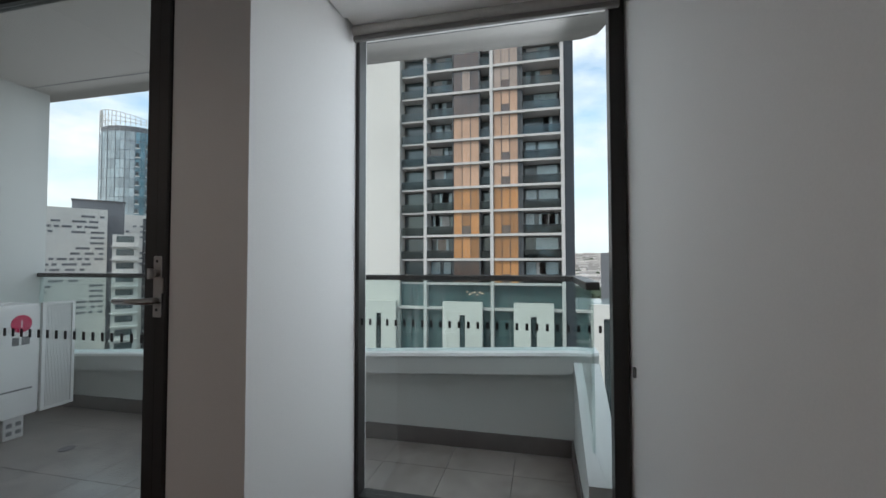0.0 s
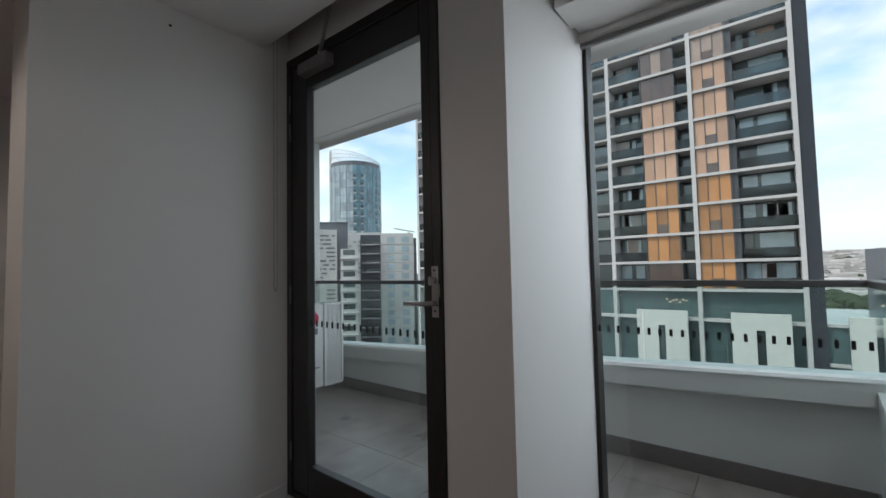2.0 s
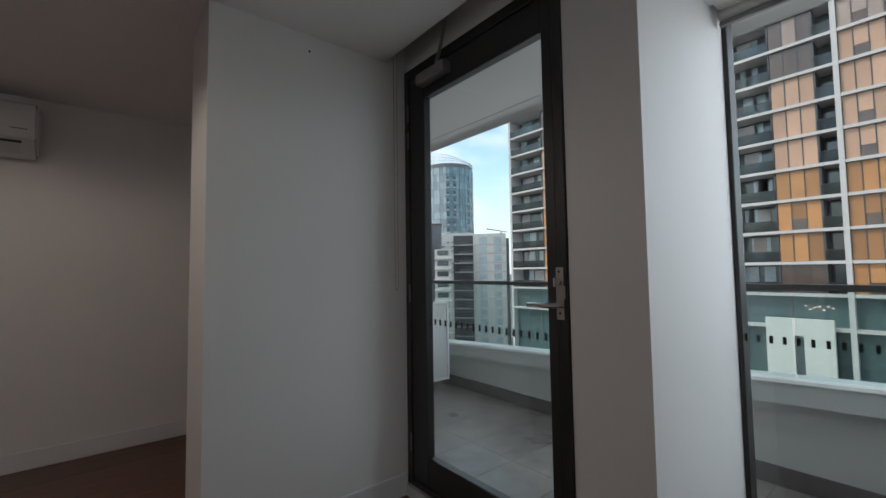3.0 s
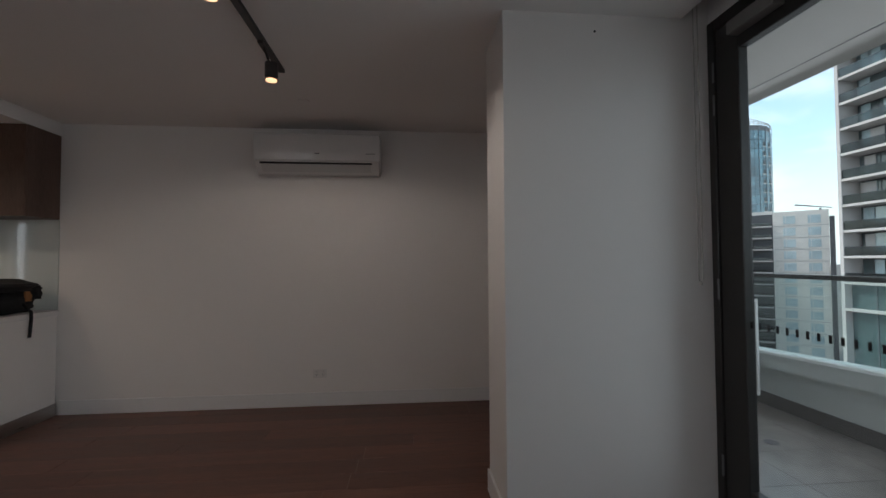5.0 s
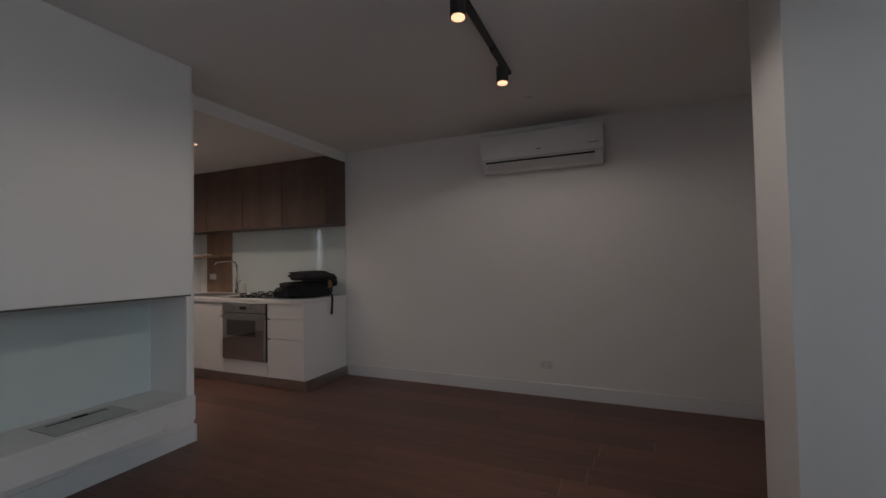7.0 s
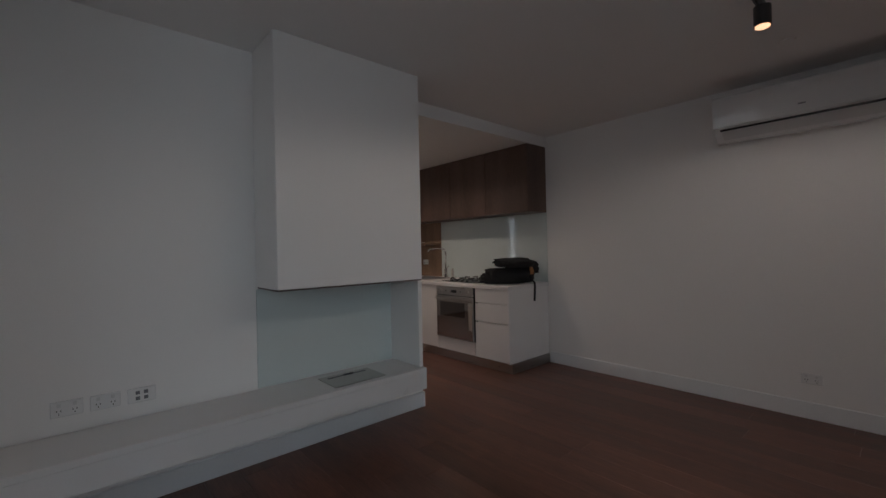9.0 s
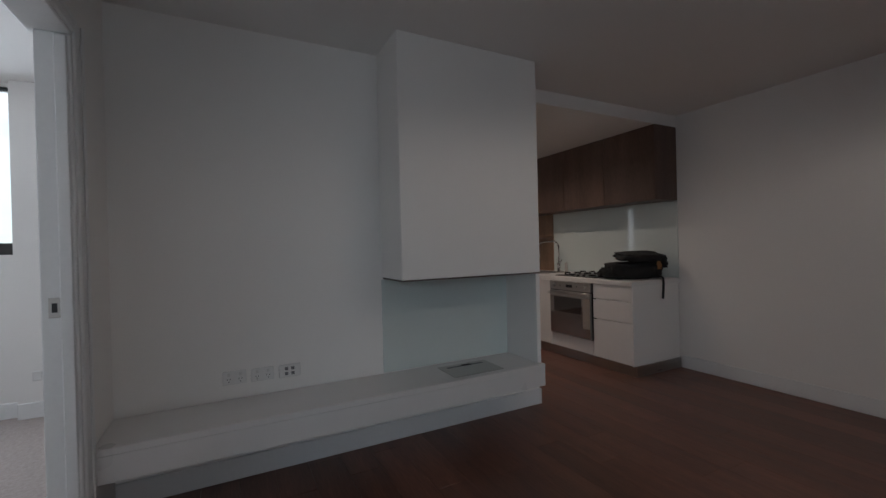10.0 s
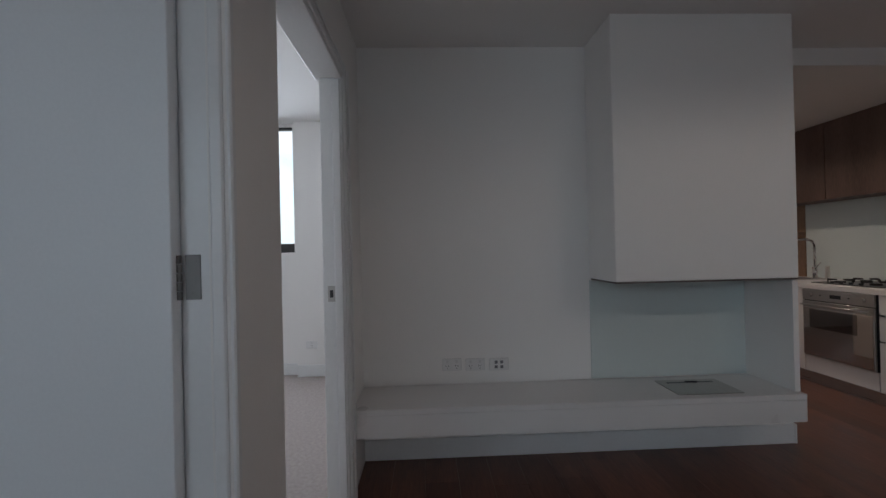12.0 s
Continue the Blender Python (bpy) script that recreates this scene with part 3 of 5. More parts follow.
box(bm, -4.13, -4.055, -2.7, -1.40, 1.26, 1.350, bevel=0.003)
box(bm, -4.13, -4.08, -1.407, -1.40, 1.350, 2.555, bevel=0.001)
box(bm, -4.13, -4.06, -2.7, -2.67, 1.355, 2.555, bevel=0.003)
box(bm, -4.13, -4.06, -2.67, -1.407, 2.543, 2.555, bevel=0.003)
part("window_frame", bm, M["black"], ob)
pane = part("pane", boxed(-4.10, -4.092, -2.67, -1.407, 1.350, 2.543), M["pane"], ob)
pane.visible_shadow = False


def power_point(name, x, y, z, facing, sockets, label):
    """A white wall plate facing along +x or -y, with switches and pin holes."""
    ob = thing(name, x, y, z, label, "power outlet", "wall outlets")
    w, h = 0.058, 0.036

    def slab(u0, u1, v0, v1, d0, d1, bevel=0.0):
        if facing == "x":
            return boxed(x + d0, x + d1, y + u0, y + u1, z + v0, z + v1, bevel=bevel)
        return boxed(x + u0, x + u1, y - d1, y - d0, z + v0, z + v1, bevel=bevel)
    part("plate", slab(-w, w, -h, h, 0, 0.009, 0.003), M["plastic"], ob)
    for u in ((-0.028, 0.028) if sockets == 2 else (0.0,)):
        part("rocker", slab(u - 0.007, u + 0.007, 0.010, 0.026, 0.009, 0.012, 0.001), M["bezel"], ob)
        for du, dv in ((-0.007, -0.006), (0.007, -0.006), (0, -0.020)):
            part("pin_hole", slab(u + du - 0.0016, u + du + 0.0016, dv - 0.005, dv + 0.003, 0.009, 0.0095), M["dark"], ob)
    return ob


power_point("power_point", -0.07, AC_Y, 0.285, "y", 2, "white double power point low on the wall under the air conditioner")
power_point("power_point", TV_X, 0.10, 0.556, "x", 2, "white double power point above the media bench")
power_point("power_point", TV_X, 0.24, 0.553, "x", 2, "white double power point above the media bench")
ob = thing("data_outlet", TV_X, 0.385, 0.551, "white wall plate with four dark data jacks above the media bench", "data outlet", "wall outlets")
part("plate", boxed(TV_X, TV_X + 0.010, 0.325, 0.443, 0.514, 0.587, bevel=0.003), M["plastic"], ob)
for dy in (0.366, 0.400):
    for dz in (0.536, 0.564):
        part("jack", boxed(TV_X + 0.010, TV_X + 0.0115, dy - 0.009, dy + 0.009, dz - 0.009, dz + 0.009), M["grey"], ob)
power_point("power_point", -3.97, -1.22, 0.32, "x", 1, "white single power point low on the bedroom wall")
power_point("power_point", -3.97, -1.04, 0.32, "x", 1, "white single power point low on the bedroom wall")

# ---- media bench and chimney box ----
structure("fireplace_box", boxed(TV_X + 0.001, -1.858, 0.952, 1.947, 1.055, CEIL, bevel=0.004), M["wall"], "white box projecting from the wall over the bench")
# thin dark strip just below the bottom edge of the box
structure("fireplace_underside", boxed(TV_X + 0.02, -1.862, 0.956, 1.940, 1.046, 1.055), M["board"], "thin dark brown strip under the white box")
structure("fireplace_fin", boxed(TV_X + 0.001, -1.868, 1.917, 1.947, 0.445, 1.040), M["wall"], "white side cheek of the fireplace niche")
structure("niche_glass", boxed(TV_X + 0.001, TV_X + 0.008, 0.95, 1.917, 0.445, 1.040), M["splash"], "pale green back painted glass behind the burner")
bench = thing("media_bench", -2.0, 0.76, 0.29, "long white floating stone bench along the wall under the fireplace box", "bench")
part("bench_top", boxed(TV_X + 0.016, -1.828, BED_Y + 0.002, 1.948, 0.415, 0.444, bevel=0.002), M["stone"], bench)
part("bench_front", boxed(-1.850, -1.829, BED_Y + 0.002, 1.948, 0.298, 0.4145, bevel=0.002), M["stone"], bench)
part("bench_carcass", boxed(TV_X + 0.016, -1.8505, BED_Y + 0.002, 1.947, 0.300, 0.4145), M["stone"], bench)
burner = thing("bench_burner", -2.0, 1.465, 0.445, "flat rectangular stainless steel burner tray set in the white bench", "burner")
part("tray", boxed(-2.115, -1.875, 1.285, 1.645, 0.4445, 0.449, bevel=0.001), M["steel"], burner)
part("slot", boxed(-2.075, -2.055, 1.33, 1.60, 0.449, 0.4505), M["grey"], burner)
part("latch", rod(bmesh.new(), (-2.07, 1.44, 0.4515), (-2.05, 1.50, 0.456), 0.005, 8), M["dark"], burner)

# ---- air conditioner ----
ac = thing("air_conditioner", -0.065, AC_Y, 2.08, "white wall mounted split air conditioner with glossy front panel", "air conditioner")
ax0, ax1 = -0.585, 0.458
outline = [(4.028, 2.06), (4.028, 2.375), (3.90, 2.390), (3.842, 2.372), (3.828, 2.342), (3.838, 2.140), (3.86, 2.112), (3.93, 2.040), (3.97, 2.033)]
part("body", prism(bmesh.new(), outline, ax0, ax1), M["plastic"], ac)
part("front_panel", prism(bmesh.new(), [(3.842, 2.375), (3.820, 2.367), (3.812, 2.352), (3.813, 2.315), (3.8165, 2.280), (3.8215, 2.245), (3.828, 2.200), (3.8355, 2.150), (3.846, 2.150), (3.840, 2.33)], ax0 - 0.003, ax1 + 0.003), M["ac_gloss"], ac, "glossy white front panel")
part("trim_strip", boxed(ax0 + 0.01, ax1 - 0.01, 3.834, 3.842, 2.136, 2.146), M["bezel"], ac)
part("air_gap", boxed(ax0 + 0.04, ax1 - 0.06, 3.848, 3.858, 2.113, 2.128), M["dark"], ac)
part("louvre", prism(bmesh.new(), [(3.853, 2.108), (3.858, 2.100), (3.905, 2.054), (3.912, 2.062)], ax0 + 0.05, ax1 - 0.07), M["bezel"], ac, "white air outlet louvre")
part("badge", boxed(-0.085, -0.045, 3.8275, 3.8315, 2.195, 2.210), M["grey"], ac)
part("mark", boxed(0.345, 0.425, 3.8275, 3.8315, 2.198, 2.204), M["grey"], ac)
part("end_cap", prism(bmesh.new(), [(4.02, 2.07), (4.02, 2.365), (3.86, 2.355), (3.85, 2.15), (3.93, 2.058)], ax1 + 0.001, ax1 + 0.012), M["bezel"], ac)

screw = thing("ceiling_screw", 1.61, STUB_Y0, 2.385, "small dark wall fixing hole near the ceiling", "wall fixing")
part("plug", rod(bmesh.new(), (1.61, STUB_Y0 - 0.003, 2.385), (1.61, STUB_Y0, 2.385), 0.006, 10), M["dark"], screw)

sd = thing("smoke_detector", -0.065, 3.36, CEIL, "flat round white cover plate on the ceiling", "ceiling cover")
part("cover", rod(bmesh.new(), (-0.065, 3.36, CEIL - 0.008), (-0.065, 3.36, CEIL - 0.0005), 0.042, 24), M["ceiling"], sd)

# ---- track light ----
track = thing("track_light", -0.055, 2.0, CEIL, "black ceiling track with round spotlights switched on", "track light")
part("rail", boxed(-0.093, -0.057, 0.9, 2.86, CEIL - 0.022, CEIL, bevel=0.002), M["black"], track)
for sy in (2.52, 1.81):
    spot = part("spot", rod(bmesh.new(), (-0.03, sy, 2.256), (-0.03, sy, 2.345), 0.034, 24), M["black"], track, "black cylinder spotlight head")
    part("adapter", boxed(-0.088, -0.060, sy - 0.05, sy + 0.05, CEIL - 0.040, CEIL - 0.022, bevel=0.002), M["black"], spot)
    part("arm", rod(bmesh.new(), (-0.070, sy, CEIL - 0.04), (-0.040, sy, 2.345), 0.006, 8), M["black"], spot)
    part("lamp_face", rod(bmesh.new(), (-0.03, sy, 2.250), (-0.03, sy, 2.2555), 0.029, 24), M["glow"], spot, "warm glowing lamp face")
    lamp = bpy.data.lights.new("spot_lamp", "SPOT")
    lamp.energy, lamp.color, lamp.spot_size, lamp.spot_blend, lamp.shadow_soft_size = 8.6, (1.0, 0.86, 0.75), radians(178), 0.3, 0.03
    new("spot_lamp", lamp).matrix_world = look((-0.03, sy, 2.245), (-0.03, sy, 0))
# the one at -3.95 is unseen, added to brighten the kitchen
for dx in (-3.05, -3.95):
    dl = thing("downlight", dx, 2.80, KIT_CEIL, "round recessed warm downlight in the kitchen ceiling", "downlight", "kitchen downlights")
    part("ring", rod(bmesh.new(), (dx, 2.80, KIT_CEIL - 0.004), (dx, 2.80, KIT_CEIL - 0.0005), 0.048, 28), M["trim"], dl)
    part("lamp_face", rod(bmesh.new(), (dx, 2.80, KIT_CEIL - 0.007), (dx, 2.80, KIT_CEIL - 0.0045), 0.036, 24), M["glow"], dl, "warm glowing lamp face")
    lamp = bpy.data.lights.new("downlight_lamp", "SPOT")
    lamp.energy, lamp.color, lamp.spot_size, lamp.spot_blend, lamp.shadow_soft_size = 23.0, (1.0, 0.80, 0.64), radians(150), 1.0, 0.03
    new("downlight_lamp", lamp).matrix_world = look((dx, 2.80, KIT_CEIL - 0.01), (dx, 2.80, 0))

# ---- kitchen ----
KY = 3.34


def drawer_unit():
    ob = thing("drawer_unit", -2.46, 3.68, 0.1, "handleless white laminate drawer cabinet beside the oven", "kitchen cabinet", "kitchen units")
    part("body", boxed(-2.703, -2.262, KY + 0.022, AC_Y - 0.015, 0.10, 0.835), M["gloss"], ob)
    for z0, z1 in ((0.105, 0.486), (0.494, 0.683), (0.691, 0.832)):
        d = part("drawer_front", boxed(-2.701, -2.259, KY, KY + 0.0215, z0, z1, bevel=0.0015), M["gloss"], ob)
        if z1 < 0.8:
            part("finger_pull", boxed(-2.704, -2.66, KY - 0.004, KY, z1 - 0.006, z1 + 0.004, bevel=0.001), M["dark"], d)
    return ob


drawer_unit()
ob = thing("end_panel", -2.25, 3.68, 0.1, "white laminate end panel closing the kitchen bench beside the wall", "cabinet panel", "kitchen units")
part("panel", boxed(-2.258, -2.240, KY, AC_Y - 0.015, 0.10, 0.835, bevel=0.001), M["gloss"], ob)
ov = thing("oven_cabinet", -3.0, 3.68, 0.1, "white cabinet holding the built-in oven", "kitchen cabinet", "kitchen units")
part("body", boxed(-3.318, -2.707, KY + 0.022, AC_Y - 0.015, 0.10, 0.835), M["gloss"], ov)
part("plinth_front", boxed(-3.316, -2.709, KY, KY + 0.0215, 0.105, 0.242, bevel=0.001), M["gloss"], ov)
oven = thing("oven", -3.01, KY, 0.25, "built-in stainless steel oven with dark glass door and three knobs", "oven")
part("casing", boxed(-3.308, -2.715, KY - 0.002, KY + 0.0215, 0.248, 0.834), M["dark"], oven)
panel = part("control_panel", boxed(-3.308, -2.715, KY - 0.022, KY - 0.003, 0.738, 0.834, bevel=0.002), M["steel"], oven, "stainless steel control panel")
for kx in (-3.23, -2.79):
    k = part("knob", rod(bmesh.new(), (kx, KY - 0.042, 0.786), (kx, KY - 0.022, 0.786), 0.018, 20), M["steel"], panel, "round steel knob")
part("display", boxed(-3.055, -2.965, KY - 0.025, KY - 0.022, 0.770, 0.800), M["dark"], panel)
for kx in (-3.14, -2.90):
    part("button", rod(bmesh.new(), (kx, KY - 0.026, 0.786), (kx, KY - 0.022, 0.786), 0.006, 12), M["dark"], panel)
odoor = part("oven_door", boxed(-3.308, -2.715, KY - 0.022, KY - 0.003, 0.250, 0.730, bevel=0.002), M["steel"], oven, "stainless steel framed oven door")
M["oven_dark"] = material("oven_dark_glass", (0.22, 0.20, 0.19), 0.03, 0.9, vary=0.03)
M["oven_glass"] = material("oven_mirror_glass", (0.55, 0.51, 0.48), 0.04, 0.9, vary=0.03)
part("door_glass", boxed(-3.300, -2.723, KY - 0.025, KY - 0.022, 0.262, 0.672, bevel=0.001), M["oven_glass"], odoor, "dark reflective oven glass")
part("oven_window", boxed(-3.24, -2.84, KY - 0.0265, KY - 0.025, 0.50, 0.66), M["oven_dark"], odoor)
bm = rod(bmesh.new(), (-3.29, KY - 0.058, 0.700), (-2.733, KY - 0.058, 0.700), 0.0085, 14)
rod(bm, (-3.27, KY - 0.058, 0.700), (-3.27, KY - 0.02, 0.700), 0.006, 10)
rod(bm, (-2.753, KY - 0.058, 0.700), (-2.753, KY - 0.02, 0.700), 0.006, 10)
part("handle", bm, M["steel"], odoor, "steel bar handle", smooth=True)
for x0, x1 in ((-3.95, -3.322), (-4.58, -3.954)):
    ob = thing("base_cabinet", (x0 + x1) / 2, 3.68, 0.1, "white laminate base cabinet with a plain flush door", "kitchen cabinet", "kitchen units")
    part("body", boxed(x0, x1, KY + 0.022, AC_Y - 0.015, 0.10, 0.835), M["gloss"], ob)
    part("door", boxed(x0 + 0.002, x1 - 0.002, KY, KY + 0.0215, 0.105, 0.832, bevel=0.0015), M["gloss"], ob)
ob = thing("kickboard", -3.4, 3.4, 0, "brushed metal kickboard under the kitchen units", "kickboard")
part("front_kick", boxed(-4.58, -2.245, KY + 0.035, KY + 0.05, 0, 0.10), M["steel"], ob)
part("side_kick", boxed(-2.2449, -2.232, KY + 0.035, AC_Y - 0.014, 0, 0.0995), M["steel"], ob)
top = thing("benchtop", -3.4, 3.68, 0.84, "continuous pale stone kitchen benchtop", "benchtop")
part("slab", boxed(-4.60, -2.232, KY - 0.015, AC_Y - 0.002, 0.836, 0.878, bevel=0.003), M["stone"], top)
structure("splashback", boxed(-4.0, -2.245, AC_Y - 0.008, AC_Y - 0.0005, 0.878, 1.64), M["splash"], "pale back painted glass splashback")
structure("veneer_panel", boxed(-4.46, -4.002, AC_Y - 0.016, AC_Y - 0.0005, 0.878, 1.64), M["veneer"], "light timber veneer back panel")
structure("kitchen_return", boxed(-4.72, -4.602, 3.1, AC_Y - 0.001, 0, KIT_CEIL), M["wall"])
ob = thing("wall_shelf", -4.2, 3.85, 1.33, "thin timber shelf fixed over the sink", "shelf")
part("board", boxed(-4.598, -4.005, 3.72, AC_Y - 0.0165, 1.325, 1.355, bevel=0.002), M["veneer"], ob)
ob = thing("paper_stack", -4.4, 3.8, 1.356, "small stack of white papers lying on the timber shelf", "papers")
part("sheets", boxed(-4.50, -4.25, 3.74, 3.92, 1.3555, 1.368), M["trim"], ob)
ob = power_point("power_point", -4.34, AC_Y - 0.0165, 1.08, "y", 2, "white double power point on the timber back panel")
for x0, x1 in ((-2.84, -2.242), (-3.44, -2.844), (-4.04, -3.444), (-4.598, -4.044)):
    ob = thing("wall_cabinet", (x0 + x1) / 2, 3.86, 1.64, "dark veneer overhead kitchen cabinet with flush door", "kitchen cabinet", "overhead units")
    part("body", boxed(x0, x1, 3.712, AC_Y - 0.0095, 1.642, KIT_CEIL - 0.002), M["walnut"], ob)
    part("door", boxed(x0 + 0.0015, x1 - 0.0015, 3.690, 3.7115, 1.640, KIT_CEIL - 0.004, bevel=0.001), M["walnut"], ob)
hob = thing("gas_hob", -3.05, 3.68, 0.879, "black gas cooktop with cast iron trivets on the benchtop", "cooktop")
part("plate", boxed(-3.34, -2.76, 3.43, 3.93, 0.8785, 0.886, bevel=0.002), M["dark"], hob)
for bx, by in ((-3.20, 3.56), (-3.20, 3.80), (-2.91, 3.56), (-2.91, 3.80)):
    part("burner", rod(bmesh.new(), (bx, by, 0.886), (bx, by, 0.900), 0.038, 20), M["iron"], hob)
    bm = bmesh.new()
    for a in range(4):
        c, s = math.cos(a * math.pi / 2), math.sin(a * math.pi / 2)
        rod(bm, (bx + 0.03 * c, by + 0.03 * s, 0.912), (bx + 0.11 * c, by + 0.11 * s, 0.912), 0.005, 6)
        rod(bm, (bx + 0.11 * c, by + 0.11 * s, 0.912), (bx + 0.11 * c, by + 0.11 * s, 0.886), 0.005, 6)
    part("trivet", bm, M["iron"], hob)
for k in range(4):
    part("knob", rod(bmesh.new(), (-3.17 + 0.08 * k, 3.455, 0.886), (-3.17 + 0.08 * k, 3.455, 0.904), 0.014, 16), M["dark"], hob)
sink = thing("sink", -3.95, 3.68, 0.879, "stainless steel sink inset in the benchtop", "sink")
bm = bmesh.new()
for b in ((-4.25, -3.62, 3.44, 3.47), (-4.25, -3.62, 3.88, 3.91), (-4.25, -4.22, 3.47, 3.88), (-3.65, -3.62, 3.47, 3.88)):
    box(bm, *b, 0.8785, 0.883, bevel=0.001)
part("rim", bm, M["steel"], sink)
part("bowl", boxed(-4.22, -3.65, 3.47, 3.88, 0.8782, 0.8795), M["grey"], sink)
tap = thing("kitchen_tap", -3.78, 3.82, 0.883, "chrome gooseneck mixer tap behind the sink", "tap")
bm = rod(bmesh.new(), (-3.78, 3.90, 0.883), (-3.78, 3.90, 0.99), 0.022, 18)
part("base", bm, M["chrome"], tap, smooth=True)
bm = bmesh.new()
pts = [(-3.78, 3.90, 0.99), (-3.78, 3.90, 1.22), (-3.80, 3.89, 1.26), (-3.84, 3.87, 1.275), (-3.99, 3.80, 1.27), (-4.02, 3.785, 1.235)]
for a, b in zip(pts, pts[1:]):
    rod(bm, a, b, 0.011, 12)
part("spout", bm, M["chrome"], tap, smooth=True)
part("lever", rod(bmesh.new(), (-3.77, 3.89, 0.975), (-3.68, 3.86, 1.04), 0.007, 10), M["chrome"], tap)
soap = thing("tap_bottle", -3.74, 3.75, 0.879, "small clear bottle standing by the tap", "bottle")
part("body", rod(bmesh.new(), (-3.68, 3.93, 0.879), (-3.68, 3.93, 1.0), 0.02, 14, 0.016), M["cord"], soap)


def lump(name, parent, mat, x, y, z, sx, sy, sz, amp, seed, label="", tilt=0.0, turn=0.0):
    """A soft sewn body: a rounded box with folds."""
    bm = bmesh.new()
    bmesh.ops.create_icosphere(bm, subdivisions=4, radius=1)
    for v in bm.verts:
        p = v.co.copy()
        q = Vector([math.copysign(abs(c) ** 0.6, c) for c in p])
        n = noise.noise(p * 2.2 + Vector((seed, 0, 0))) * amp + noise.noise(p * 6 + Vector((seed, 3, 0))) * amp * 0.3
        q *= 1 + n
        v.co = Vector((q.x * sx, q.y * sy, max(q.z, -0.82) * sz))
    bmesh.ops.transform(bm, matrix=Matrix.Translation((x, y, z)) @ Matrix.Rotation(turn, 4, "Z") @ Matrix.Rotation(tilt, 4, "Y"), verts=bm.verts)
    return part(name, bm, mat, parent, label, smooth=True)


bag = thing("backpack", -2.47, 3.66, 0.879, "black nylon camera backpack lying half open on the benchtop", "backpack")
lump("bag_body", bag, M["fabric"], -2.50, 3.67, 0.955, 0.145, 0.275, 0.092, 0.22, 3.0, turn=-0.35)
lump("bag_flap", bag, M["fabric"], -2.43, 3.68, 1.10, 0.13, 0.215, 0.038, 0.25, 7.0, "raised black flap", 0.20, turn=-0.35)
lump("bag_pocket", bag, M["fabric"], -2.60, 3.52, 0.935, 0.09, 0.12, 0.062, 0.3, 9.0, turn=-0.3)
lump("bag_fold", bag, M["fabric"], -2.36, 3.86, 1.035, 0.06, 0.09, 0.065, 0.3, 11.0, turn=-0.35)
bm = bmesh.new()
pts = [(-2.52, 3.46, 1.085), (-2.45, 3.55, 1.065), (-2.40, 3.66, 1.07), (-2.36, 3.78, 1.06)]
for a, b in zip(pts, pts[1:]):
    rod(bm, a, b, 0.006, 6)
part("zip_edge", bm, M["tan"], bag, "tan zip edging")
part("side_tab", boxed(-2.325, -2.305, 3.80, 3.86, 0.97, 1.05, bevel=0.004), M["tan"], bag, "tan side tab")
bm = bmesh.new()
pts = [(-2.33, 3.80, 0.96), (-2.27, 3.78, 0.91), (-2.222, 3.75, 0.893), (-2.206, 3.735, 0.85), (-2.205, 3.72, 0.70)]
for a, b in zip(pts, pts[1:]):
    rod(bm, a, b, 0.011, 8)
part("strap", bm, M["fabric"], bag, "hanging black strap")
bm = bmesh.new()
pts = [(-2.68, 3.46, 0.90), (-2.78, 3.52, 0.895), (-2.86, 3.60, 0.925), (-2.80, 3.72, 0.91), (-2.66, 3.76, 0.92)]
for a, b in zip(pts, pts[1:]):
    rod(bm, a, b, 0.014, 8)
part("shoulder_strap", bm, M["fabric"], bag, "loose black shoulder strap")

# ---- balcony ----
BX, BZ0, BY1, BY0 = 3.85, 0.0, 4.22, -0.36
structure("balcony_slab", boxed(OUT_X, 4.1, -0.6, 4.4, -0.35, -0.012), M["grout"])
structure("facade_wall_balcony", boxed(OUT_X, OUT_X + 0.02, DOOR_Y1, BY1, -0.1, 2.9), M["render"])
structure("facade_pillar", boxed(OUT_X, WIN_X + 0.1, DOOR_Y0 + 0.002, DOOR_Y0 + 0.08, -0.1, 2.9), M["render"])
structure("facade_south", boxed(WIN_X + 0.1, WIN_X + 0.22, -1.6, WIN_Y0 - 0.02, -0.6, 2.9), M["render"])
structure("facade_door_side", boxed(OUT_X, OUT_X + 0.02, DOOR_Y0 + 0.08, DOOR_Y1, 2.445, 2.9), M["render"])
structure("balcony_end_wall", boxed(OUT_X + 0.02, 3.885, BY1, BY1 + 0.2, -0.3, 3.1), M["render"], "painted concrete end wall of the balcony")
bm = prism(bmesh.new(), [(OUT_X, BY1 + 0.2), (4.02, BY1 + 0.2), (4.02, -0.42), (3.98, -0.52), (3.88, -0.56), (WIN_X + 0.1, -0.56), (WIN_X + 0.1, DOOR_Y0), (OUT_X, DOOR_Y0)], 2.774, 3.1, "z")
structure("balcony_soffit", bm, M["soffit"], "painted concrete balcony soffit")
# dark strip drawn in place of the shade in the soffit groove
structure("soffit_groove", boxed(3.72, 3.728, -0.44, BY1, 2.771, 2.7735), M["grey"])


def ledge_top(y):
    return 0.680 - 0.050 * (y + 0.4)


bm = bmesh.new()
